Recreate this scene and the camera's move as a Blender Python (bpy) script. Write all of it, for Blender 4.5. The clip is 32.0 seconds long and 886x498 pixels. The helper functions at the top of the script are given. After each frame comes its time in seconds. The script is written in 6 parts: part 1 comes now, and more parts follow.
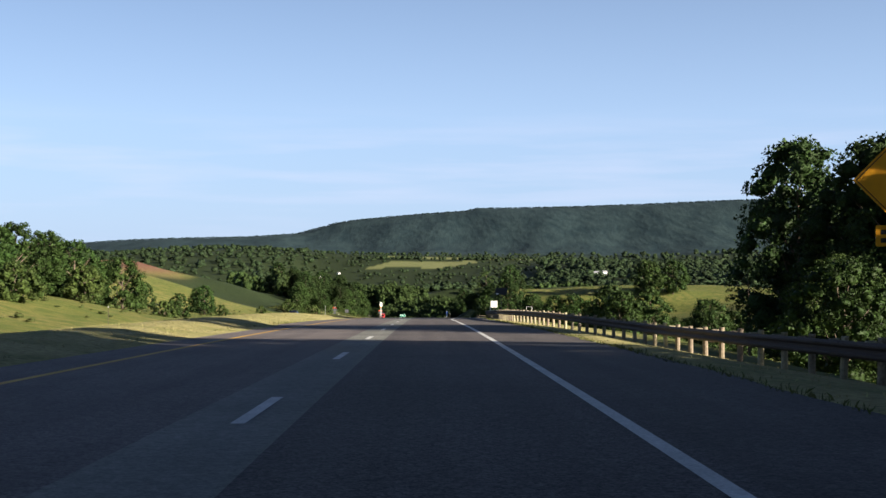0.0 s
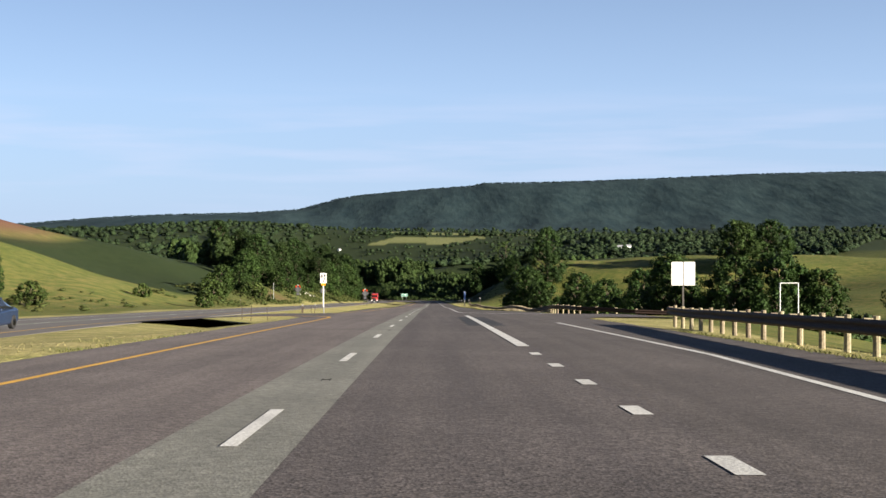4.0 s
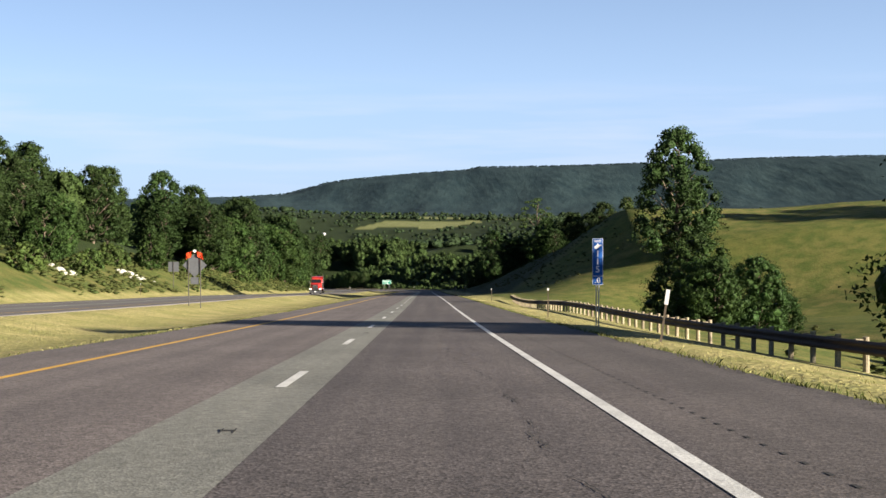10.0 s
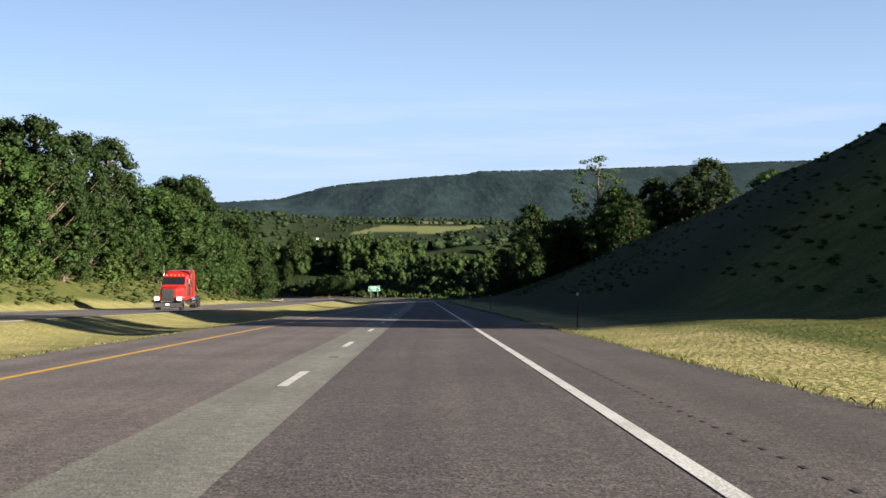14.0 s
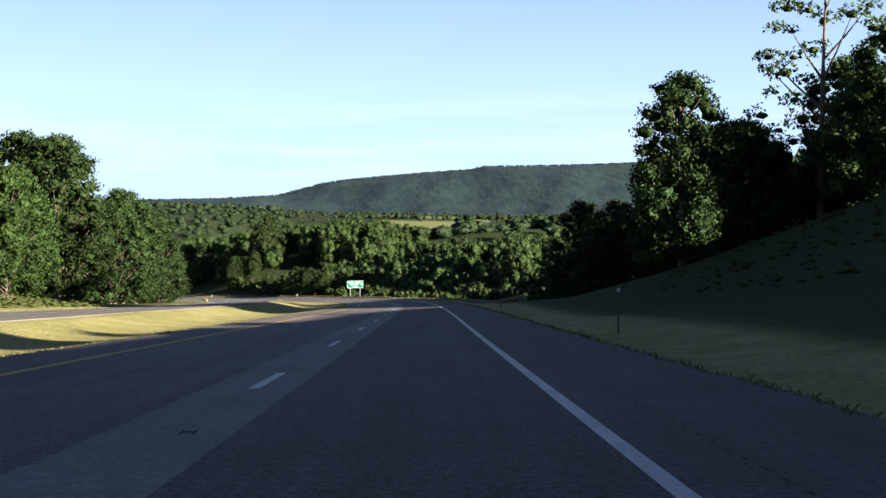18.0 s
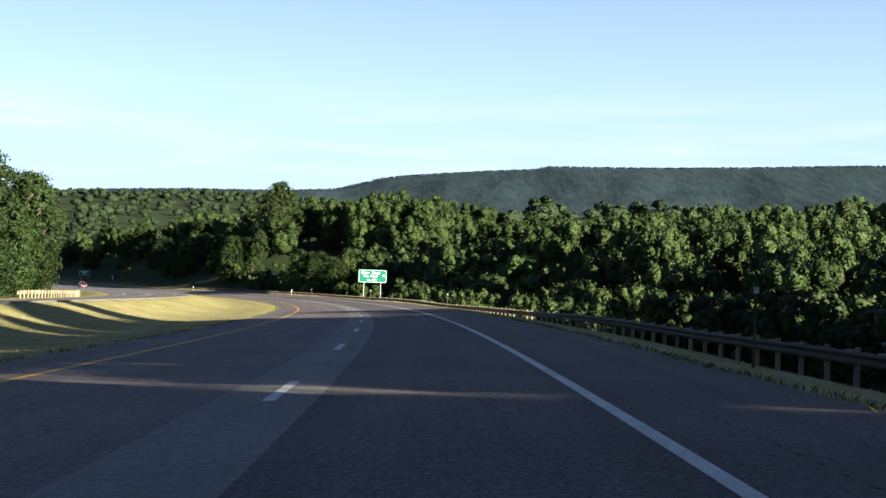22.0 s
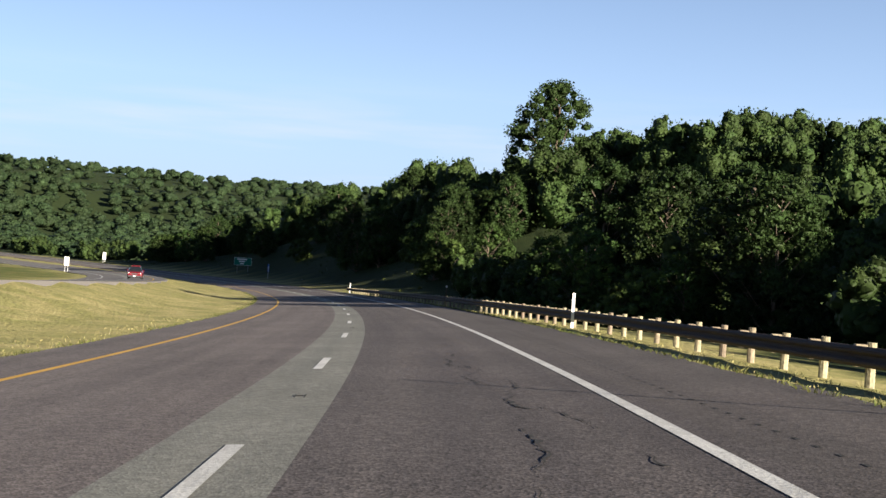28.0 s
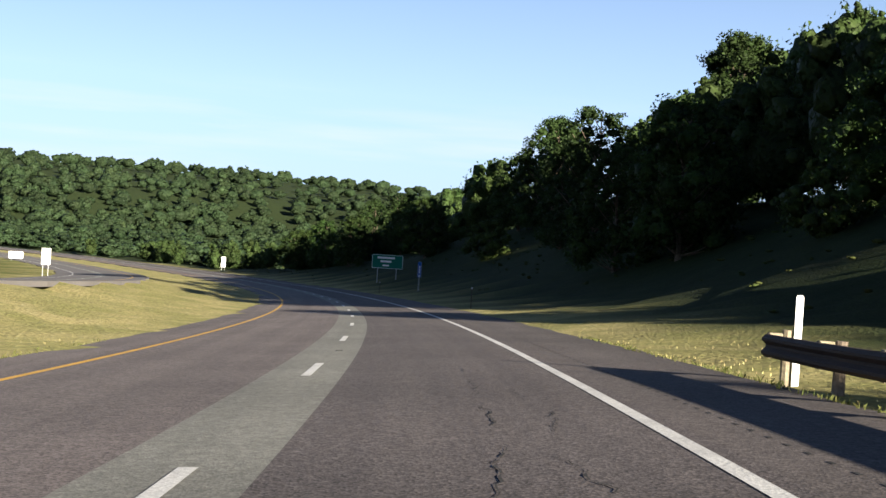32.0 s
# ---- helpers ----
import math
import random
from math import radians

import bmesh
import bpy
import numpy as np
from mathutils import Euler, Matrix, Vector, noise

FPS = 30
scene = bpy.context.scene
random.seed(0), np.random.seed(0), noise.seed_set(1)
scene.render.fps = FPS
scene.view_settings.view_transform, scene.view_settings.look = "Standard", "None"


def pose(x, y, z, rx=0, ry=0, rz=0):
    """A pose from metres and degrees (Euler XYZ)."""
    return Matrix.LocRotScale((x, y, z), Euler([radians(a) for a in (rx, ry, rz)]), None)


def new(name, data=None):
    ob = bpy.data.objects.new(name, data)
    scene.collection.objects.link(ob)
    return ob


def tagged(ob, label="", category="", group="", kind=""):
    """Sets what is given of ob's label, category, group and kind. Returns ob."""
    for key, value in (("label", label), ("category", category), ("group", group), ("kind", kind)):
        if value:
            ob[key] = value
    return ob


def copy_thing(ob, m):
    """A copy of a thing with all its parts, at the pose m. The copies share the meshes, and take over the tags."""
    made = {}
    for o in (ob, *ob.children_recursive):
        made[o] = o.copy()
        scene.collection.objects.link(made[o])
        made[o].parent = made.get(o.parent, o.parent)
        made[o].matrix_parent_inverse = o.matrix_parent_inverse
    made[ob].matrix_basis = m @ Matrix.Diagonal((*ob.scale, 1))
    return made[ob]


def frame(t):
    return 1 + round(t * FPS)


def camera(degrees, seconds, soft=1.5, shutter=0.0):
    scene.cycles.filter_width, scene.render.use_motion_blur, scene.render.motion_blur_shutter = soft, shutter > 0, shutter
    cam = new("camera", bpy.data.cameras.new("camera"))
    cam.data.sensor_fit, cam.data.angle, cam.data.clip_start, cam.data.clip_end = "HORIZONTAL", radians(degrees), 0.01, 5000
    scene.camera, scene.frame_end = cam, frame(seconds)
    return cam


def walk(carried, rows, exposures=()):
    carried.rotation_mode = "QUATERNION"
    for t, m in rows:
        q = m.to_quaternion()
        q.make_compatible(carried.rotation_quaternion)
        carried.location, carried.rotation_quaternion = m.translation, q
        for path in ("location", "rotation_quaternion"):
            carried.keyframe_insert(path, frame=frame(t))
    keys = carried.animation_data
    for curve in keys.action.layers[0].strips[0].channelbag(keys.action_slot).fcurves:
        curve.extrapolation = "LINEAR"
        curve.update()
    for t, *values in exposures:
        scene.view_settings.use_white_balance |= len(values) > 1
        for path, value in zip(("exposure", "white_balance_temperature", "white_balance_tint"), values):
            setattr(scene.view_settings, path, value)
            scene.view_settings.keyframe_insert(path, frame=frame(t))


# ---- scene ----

# ================= camera and its walk =================
H_EYE = 1.18            # camera above the road
cam = camera(40.08, 32.0)
# seconds, x, y, z, pitch, roll, yaw (degrees)
PATH = [
    (0.0, 0.00, 0.00, 0.00, 0.75, 0.04, 0.18),
    (0.5, -0.28, 17.05, -0.46, 0.57, 0.03, 0.23),
    (1.0, -0.57, 34.10, -0.95, 0.46, 0.03, 0.29),
    (1.5, -0.87, 51.13, -1.49, 0.23, 0.01, 0.31),
    (2.0, -1.18, 68.15, -2.08, 0.11, -0.01, 0.32),
    (2.5, -1.49, 85.16, -2.69, 0.06, -0.04, 0.34),
    (3.0, -1.81, 102.17, -3.35, -0.09, -0.05, 0.38),
    (3.5, -2.15, 119.15, -4.03, -0.25, -0.05, 0.42),
    (4.0, -2.49, 136.10, -4.74, -0.29, -0.06, 0.43),
    (4.5, -2.83, 153.03, -5.46, -0.29, -0.07, 0.41),
    (5.0, -3.15, 169.92, -6.20, -0.31, -0.09, 0.35),
    (5.5, -3.45, 186.79, -6.95, -0.40, -0.11, 0.24),
    (6.0, -3.71, 203.62, -7.73, -0.61, -0.11, 0.10),
    (6.5, -3.94, 220.43, -8.52, -0.61, -0.11, -0.01),
    (7.0, -4.14, 237.23, -9.33, -0.61, -0.09, -0.07),
    (7.5, -4.33, 254.00, -10.13, -0.47, -0.06, -0.07),
    (8.0, -4.52, 270.77, -10.93, -0.56, -0.05, -0.07),
    (8.5, -4.72, 287.51, -11.74, -0.62, -0.05, -0.03),
    (9.0, -4.92, 304.24, -12.58, -0.83, -0.05, -0.01),
    (9.5, -5.14, 320.95, -13.44, -0.87, -0.02, 0.04),
    (10.0, -5.37, 337.65, -14.30, -0.81, 0.04, 0.09),
    (10.5, -5.61, 354.35, -15.14, -0.66, 0.10, 0.16),
    (11.0, -5.88, 371.04, -15.95, -0.57, 0.13, 0.23),
    (11.5, -6.16, 387.72, -16.74, -0.51, 0.14, 0.26),
    (12.0, -6.44, 404.39, -17.51, -0.39, 0.12, 0.23),
    (12.5, -6.71, 421.07, -18.27, -0.46, 0.09, 0.15),
    (13.0, -6.96, 437.77, -19.02, -0.47, 0.06, 0.09),
    (13.5, -7.19, 454.49, -19.76, -0.11, 0.03, 0.07),
    (14.0, -7.42, 471.23, -20.50, -0.42, 0.02, 0.05),
    (14.5, -7.64, 487.99, -21.25, -0.53, 0.01, 0.03),
    (15.0, -7.86, 504.77, -22.03, -0.52, 0.00, 0.02),
    (15.5, -8.08, 521.57, -22.81, -0.49, -0.01, 0.02),
    (16.0, -8.30, 538.38, -23.59, -0.49, -0.02, 0.03),
    (16.5, -8.52, 555.22, -24.38, -0.52, -0.03, 0.05),
    (17.0, -8.76, 572.07, -25.17, -0.54, -0.05, 0.09),
    (17.5, -9.00, 588.94, -25.96, -0.57, -0.05, 0.12),
    (18.0, -9.26, 605.82, -26.74, -0.47, -0.03, 0.20),
    (18.5, -9.55, 622.73, -27.51, -0.37, 0.04, 0.30),
    (19.0, -9.86, 639.65, -28.26, -0.30, 0.18, 0.41),
    (19.5, -10.22, 656.60, -29.00, -0.29, 0.38, 0.52),
    (20.0, -10.60, 673.58, -29.75, -0.47, 0.63, 0.65),
    (20.5, -11.05, 690.60, -30.51, -0.37, 0.93, 0.92),
    (21.0, -11.62, 707.66, -31.28, -0.38, 1.28, 1.41),
    (21.5, -12.35, 724.71, -32.04, -0.49, 1.66, 2.11),
    (22.0, -13.32, 741.71, -32.80, -0.42, 2.06, 2.99),
    (22.5, -14.56, 758.65, -33.56, -0.24, 2.46, 3.94),
    (23.0, -16.09, 775.54, -34.31, -0.35, 2.82, 4.97),
    (23.5, -17.93, 792.36, -35.08, -0.51, 3.11, 6.05),
    (24.0, -20.07, 809.10, -35.86, -0.62, 3.32, 7.09),
    (24.5, -22.51, 825.77, -36.66, -0.52, 3.45, 8.11),
    (25.0, -25.24, 842.36, -37.47, -0.62, 3.53, 9.13),
    (25.5, -28.27, 858.88, -38.27, -0.57, 3.58, 10.19),
    (26.0, -31.61, 875.36, -39.06, -0.51, 3.62, 11.32),
    (26.5, -35.29, 891.78, -39.83, -0.44, 3.66, 12.50),
    (27.0, -39.32, 908.13, -40.60, -0.39, 3.69, 13.73),
    (27.5, -43.71, 924.41, -41.36, -0.39, 3.72, 15.00),
    (28.0, -48.47, 940.60, -42.12, -0.47, 3.76, 16.30),
    (28.5, -53.60, 956.69, -42.89, -0.42, 3.79, 17.61),
    (29.0, -59.09, 972.67, -43.64, -0.50, 3.82, 18.87),
    (29.5, -64.93, 988.55, -44.38, -0.11, 3.83, 20.07),
    (30.0, -71.10, 1004.31, -45.11, -0.34, 3.82, 21.23),
    (30.5, -77.58, 1019.96, -45.85, -0.37, 3.79, 22.35),
    (31.0, -84.38, 1035.49, -46.59, -0.41, 3.75, 23.51),
    (31.5, -91.51, 1050.88, -47.33, -0.29, 3.72, 24.74),
    (32.0, -98.98, 1066.13, -48.05, -0.19, 3.70, 26.00),
]


def cam_pose(x, y, z, pitch, roll, yaw):
    return pose(x, y, z, 0, 0, yaw) @ pose(0, 0, 0, 90 + pitch) @ pose(0, 0, 0, 0, 0, ROLL_SIGN * roll)


ROLL_SIGN = 1.0
EXPOSURES = [(0.0, 1.84), (2.0, 1.82), (4.0, 1.78), (7.0, 1.9), (14.0, 1.92), (16.5, 2.2), (19.0, 2.35), (23.0, 2.28), (25.0, 2.1), (27.0, 1.9), (30.5, 1.95), (32.0, 2.1)]
walk(cam, [(t, cam_pose(*r)) for t, *r in PATH], EXPOSURES)

# ================= world, sun =================
SUN_AZ = radians(118)      # clockwise from +y
SUN_EL = radians(14.2)
world = bpy.data.worlds.new("sky")
scene.world = world
world.use_nodes = True
wn = world.node_tree
sky = wn.nodes.new("ShaderNodeTexSky")
sky.sky_type = "NISHITA"
sky.sun_disc = False
sky.sun_elevation = SUN_EL
sky.sun_rotation = SUN_AZ
sky.altitude = 300
sky.air_density, sky.dust_density, sky.ozone_density = 1.0, 0.8, 3.0
tint = wn.nodes.new("ShaderNodeMix")
tint.data_type, tint.blend_type = "RGBA", "MULTIPLY"
tint.inputs["Factor"].default_value = 1.0
tint.inputs["B"].default_value = (0.93, 0.97, 1.13, 1)
# pale haze low over the horizon
coord, sep_, low, haze = (wn.nodes.new(k) for k in ("ShaderNodeTexCoord", "ShaderNodeSeparateXYZ", "ShaderNodeMapRange", "ShaderNodeMix"))
wn.links.new(coord.outputs["Generated"], sep_.inputs[0])
wn.links.new(sep_.outputs["Z"], low.inputs["Value"])
low.inputs["From Min"].default_value, low.inputs["From Max"].default_value = 0.0, 0.36
low.inputs["To Min"].default_value, low.inputs["To Max"].default_value = 0.8, 0.35
haze.data_type = "RGBA"
haze.inputs["B"].default_value = (3.6, 4.65, 5.75, 1)
wn.links.new(low.outputs["Result"], haze.inputs["Factor"])
wn.links.new(sky.outputs[0], haze.inputs["A"])
# deeper blue overhead, and thin bright streaks of cloud low over the ridge
deep, dim = wn.nodes.new("ShaderNodeMapRange"), wn.nodes.new("ShaderNodeMix")
deep.inputs["From Min"].default_value, deep.inputs["From Max"].default_value = 0.12, 0.6
deep.inputs["To Min"].default_value, deep.inputs["To Max"].default_value = 0.0, 1.0
wn.links.new(sep_.outputs["Z"], deep.inputs["Value"])
dim.data_type, dim.blend_type = "RGBA", "MULTIPLY"
dim.inputs["B"].default_value = (0.07, 0.097, 0.17, 1)
wn.links.new(deep.outputs["Result"], dim.inputs["Factor"])
wn.links.new(haze.outputs["Result"], dim.inputs["A"])
flat_dir, streaks, thin, band = (wn.nodes.new(k) for k in ("ShaderNodeVectorMath", "ShaderNodeTexNoise", "ShaderNodeMapRange", "ShaderNodeValToRGB"))
flat_dir.operation = "MULTIPLY"
flat_dir.inputs[1].default_value = (5.0, 5.0, 60.0)
wn.links.new(coord.outputs["Generated"], flat_dir.inputs[0])
wn.links.new(flat_dir.outputs[0], streaks.inputs["Vector"])
streaks.inputs["Scale"].default_value, streaks.inputs["Detail"].default_value = 1.0, 5
thin.inputs["From Min"].default_value, thin.inputs["From Max"].default_value = 0.46, 0.75
thin.inputs["To Max"].default_value = 0.5
wn.links.new(streaks.outputs["Fac"], thin.inputs["Value"])
for at_, v_ in ((0.0, 0.0), (0.05, 0.7), (0.085, 1.0), (0.13, 0.0)):
    e_ = band.color_ramp.elements[0] if at_ == 0.0 else (band.color_ramp.elements[1] if at_ == 0.05 else band.color_ramp.elements.new(at_))
    e_.position, e_.color = at_, (v_, v_, v_, 1)
wn.links.new(sep_.outputs["Z"], band.inputs["Fac"])
veil, cloud = wn.nodes.new("ShaderNodeMath"), wn.nodes.new("ShaderNodeMix")
veil.operation = "MULTIPLY"
wn.links.new(thin.outputs["Result"], veil.inputs[0])
wn.links.new(band.outputs["Color"], veil.inputs[1])
cloud.data_type = "RGBA"
cloud.inputs["B"].default_value = (5.3, 5.4, 5.9, 1)
wn.links.new(veil.outputs[0], cloud.inputs["Factor"])
wn.links.new(dim.outputs["Result"], cloud.inputs["A"])
wn.links.new(cloud.outputs["Result"], tint.inputs["A"])
wn.links.new(tint.outputs["Result"], wn.nodes["Background"].inputs[0])
wn.nodes["Background"].inputs[1].default_value = 0.045
sun = new("sun", bpy.data.lights.new("sun", "SUN"))
sun.data.energy, sun.data.angle, sun.data.color = 5.0, radians(0.55), (1.0, 0.89, 0.74)
to_sun = Vector((math.sin(SUN_AZ) * math.cos(SUN_EL), math.cos(SUN_AZ) * math.cos(SUN_EL), math.sin(SUN_EL)))
sun.matrix_world = Matrix.Translation((60, 0, 80)) @ to_sun.to_track_quat("Z", "Y").to_matrix().to_4x4()

# ================= materials =================
def material(name, color, rough=0.85, metal=0.0, var=0.25, scale=8.0, fine=60.0, bump=0.3, color2=None, per=None, translucent=0.0, spec=0.3, depth=0.02):
    """A node material: two scales of colour variation and a fine bump, in metres of the world."""
    m = bpy.data.materials.new(name)
    m.use_nodes = True
    nt = m.node_tree
    N, L = nt.nodes.new, nt.links.new
    bsdf = nt.nodes["Principled BSDF"]
    bsdf.inputs["Roughness"].default_value = rough
    bsdf.inputs["Metallic"].default_value = metal
    bsdf.inputs["Specular IOR Level"].default_value = spec
    geo = N("ShaderNodeNewGeometry")
    n1, n2 = N("ShaderNodeTexNoise"), N("ShaderNodeTexNoise")
    for n, sc in ((n1, 1.0 / scale), (n2, fine)):
        n.inputs["Scale"].default_value = sc
        n.inputs["Detail"].default_value = 4
        L(geo.outputs["Position"], n.inputs["Vector"])
    c2 = color2 or tuple(c * (1 - var) for c in color)
    mix = N("ShaderNodeMix")
    mix.data_type = "RGBA"
    mix.inputs["A"].default_value = (*color, 1)
    mix.inputs["B"].default_value = (*c2, 1)
    ramp = N("ShaderNodeMapRange")
    ramp.inputs["From Min"].default_value, ramp.inputs["From Max"].default_value = 0.35, 0.65
    L(n1.outputs["Fac"], ramp.inputs["Value"])
    L(ramp.outputs["Result"], mix.inputs["Factor"])
    fine_mul = N("ShaderNodeMapRange")
    fine_mul.inputs["From Min"].default_value, fine_mul.inputs["From Max"].default_value = 0.3, 0.7
    fine_mul.inputs["To Min"].default_value, fine_mul.inputs["To Max"].default_value = 1 - var, 1 + var
    L(n2.outputs["Fac"], fine_mul.inputs["Value"])
    hsv = N("ShaderNodeHueSaturation")
    L(mix.outputs["Result"], hsv.inputs["Color"])
    value = fine_mul.outputs["Result"]
    if per:
        rnd = geo.outputs["Random Per Island"] if per == "island" else N("ShaderNodeObjectInfo").outputs["Random"]
        r2 = N("ShaderNodeMapRange")
        r2.inputs["To Min"].default_value, r2.inputs["To Max"].default_value = 0.75, 1.25
        L(rnd, r2.inputs["Value"])
        mul = N("ShaderNodeMath")
        mul.operation = "MULTIPLY"
        L(value, mul.inputs[0])
        L(r2.outputs["Result"], mul.inputs[1])
        value = mul.outputs[0]
        r3 = N("ShaderNodeMapRange")
        r3.inputs["To Min"].default_value, r3.inputs["To Max"].default_value = 0.475, 0.52
        L(rnd, r3.inputs["Value"])
        L(r3.outputs["Result"], hsv.inputs["Hue"])
    L(value, hsv.inputs["Value"])
    L(hsv.outputs["Color"], bsdf.inputs["Base Color"])
    if bump:
        bp = N("ShaderNodeBump")
        bp.inputs["Strength"].default_value = bump
        bp.inputs["Distance"].default_value = depth
        L(n2.outputs["Fac"], bp.inputs["Height"])
        L(bp.outputs["Normal"], bsdf.inputs["Normal"])
    if translucent:
        tr = N("ShaderNodeBsdfTranslucent")
        L(hsv.outputs["Color"], tr.inputs["Color"])
        ms = N("ShaderNodeMixShader")
        ms.inputs[0].default_value = translucent
        L(bsdf.outputs[0], ms.inputs[1])
        L(tr.outputs[0], ms.inputs[2])
        L(ms.outputs[0], nt.nodes["Material Output"].inputs["Surface"])
    return m


def asphalt_material(name, base, dark, speck):
    """Worn asphalt: stone specks, blotches, and streaks along the lane."""
    m = bpy.data.materials.new(name)
    m.use_nodes = True
    nt = m.node_tree
    N, L = nt.nodes.new, nt.links.new
    bsdf = nt.nodes["Principled BSDF"]
    bsdf.inputs["Roughness"].default_value, bsdf.inputs["Specular IOR Level"].default_value = 0.88, 0.25
    geo, at = N("ShaderNodeNewGeometry"), N("ShaderNodeAttribute")
    at.attribute_name = "lane"

    def noise(scale, detail, vec):
        n = N("ShaderNodeTexNoise")
        n.inputs["Scale"].default_value, n.inputs["Detail"].default_value = scale, detail
        L(vec, n.inputs["Vector"])
        return n.outputs["Fac"]

    def rng_map(v, lo, hi, a, b):
        r = N("ShaderNodeMapRange")
        for k, x in (("From Min", lo), ("From Max", hi), ("To Min", a), ("To Max", b)):
            r.inputs[k].default_value = x
        L(v, r.inputs["Value"])
        return r.outputs["Result"]

    def mul(a, b):
        x = N("ShaderNodeMath")
        x.operation = "MULTIPLY"
        L(a, x.inputs[0])
        L(b, x.inputs[1])
        return x.outputs[0]

    sc = N("ShaderNodeVectorMath")
    sc.operation = "MULTIPLY"
    sc.inputs[1].default_value = (1.6, 0.035, 1)
    L(at.outputs["Vector"], sc.inputs[0])
    streak = noise(1.0, 4, sc.outputs[0])
    blotch = noise(0.35, 5, geo.outputs["Position"])
    coarse = noise(9.0, 3, geo.outputs["Position"])
    vor = N("ShaderNodeTexVoronoi")
    vor.inputs["Scale"].default_value = 48
    L(geo.outputs["Position"], vor.inputs["Vector"])
    sepc = N("ShaderNodeSeparateColor")
    L(vor.outputs["Color"], sepc.inputs["Color"])
    mix = N("ShaderNodeMix")
    mix.data_type = "RGBA"
    mix.inputs["A"].default_value, mix.inputs["B"].default_value = (*dark, 1), (*base, 1)
    L(rng_map(streak, 0.36, 0.64, 0, 1), mix.inputs["Factor"])
    val = mul(rng_map(sepc.outputs["Red"], 0, 1, 1 - speck, 1 + speck), rng_map(coarse, 0.3, 0.7, 0.82, 1.18))
    val = mul(val, rng_map(blotch, 0.3, 0.7, 0.86, 1.14))
    hs = N("ShaderNodeHueSaturation")
    L(mix.outputs["Result"], hs.inputs["Color"])
    L(val, hs.inputs["Value"])
    L(hs.outputs["Color"], bsdf.inputs["Base Color"])
    bp = N("ShaderNodeBump")
    bp.inputs["Strength"].default_value, bp.inputs["Distance"].default_value = 0.35, 0.006
    L(vor.outputs["Distance"], bp.inputs["Height"])
    L(bp.outputs["Normal"], bsdf.inputs["Normal"])
    return m


def leaf_material(name, c1, c2, cells):
    """Foliage: each small cell is a leaf with its own tilt and tone; cells per metre."""
    m = bpy.data.materials.new(name)
    m.use_nodes = True
    nt = m.node_tree
    N, L = nt.nodes.new, nt.links.new
    bsdf = nt.nodes["Principled BSDF"]
    bsdf.inputs["Roughness"].default_value, bsdf.inputs["Specular IOR Level"].default_value = 0.6, 0.12
    geo, info, vor, big = N("ShaderNodeNewGeometry"), N("ShaderNodeObjectInfo"), N("ShaderNodeTexVoronoi"), N("ShaderNodeTexNoise")
    vor.inputs["Scale"].default_value = cells
    L(geo.outputs["Position"], vor.inputs["Vector"])
    big.inputs["Scale"].default_value, big.inputs["Detail"].default_value = cells * 0.12, 3
    L(geo.outputs["Position"], big.inputs["Vector"])

    def math_(op, x, y):
        n = N("ShaderNodeMath")
        n.operation = op
        for i, v in enumerate((x, y)):
            if isinstance(v, (int, float)):
                n.inputs[i].default_value = v
            else:
                L(v, n.inputs[i])
        return n.outputs[0]

    def vec(op, x, y):
        n = N("ShaderNodeVectorMath")
        n.operation = op
        for i, v in enumerate((x, y)):
            if isinstance(v, tuple):
                n.inputs[i].default_value = v
            else:
                L(v, n.inputs[i])
        return n.outputs[0]

    tilt = vec("MULTIPLY", vec("SUBTRACT", vor.outputs["Color"], (0.5, 0.5, 0.5)), (1.45, 1.45, 1.45))
    facing = N("ShaderNodeVectorMath")
    facing.operation = "NORMALIZE"
    L(vec("ADD", geo.outputs["Normal"], tilt), facing.inputs[0])
    mix, hsv, sep = N("ShaderNodeMix"), N("ShaderNodeHueSaturation"), N("ShaderNodeSeparateColor")
    mix.data_type = "RGBA"
    mix.inputs["A"].default_value, mix.inputs["B"].default_value = (*c1, 1), (*c2, 1)
    L(math_("ADD", math_("MULTIPLY", math_("SUBTRACT", big.outputs["Fac"], 0.5), 2.2), 0.5), mix.inputs["Factor"])
    L(vor.outputs["Color"], sep.inputs["Color"])
    tone = math_("ADD", math_("MULTIPLY", sep.outputs["Red"], 0.7), 0.65)
    rnd = math_("ADD", math_("MULTIPLY", geo.outputs["Random Per Island"], 0.5), math_("MULTIPLY", info.outputs["Random"], 0.5))
    tone = math_("MULTIPLY", tone, math_("ADD", math_("MULTIPLY", rnd, 0.4), 0.8))
    wide = N("ShaderNodeTexNoise")
    wide.inputs["Scale"].default_value, wide.inputs["Detail"].default_value = cells * 0.03, 1
    L(geo.outputs["Position"], wide.inputs["Vector"])
    tone = math_("MULTIPLY", tone, math_("ADD", math_("MULTIPLY", wide.outputs["Fac"], 1.5), 0.25))
    L(tone, hsv.inputs["Value"])
    L(math_("ADD", math_("MULTIPLY", rnd, 0.035), 0.487), hsv.inputs["Hue"])
    L(mix.outputs["Result"], hsv.inputs["Color"])
    L(hsv.outputs["Color"], bsdf.inputs["Base Color"])
    L(facing.outputs[0], bsdf.inputs["Normal"])
    tr, ms = N("ShaderNodeBsdfTranslucent"), N("ShaderNodeMixShader")
    L(hsv.outputs["Color"], tr.inputs["Color"])
    ms.inputs[0].default_value = 0.25
    L(bsdf.outputs[0], ms.inputs[1])
    L(tr.outputs[0], ms.inputs[2])
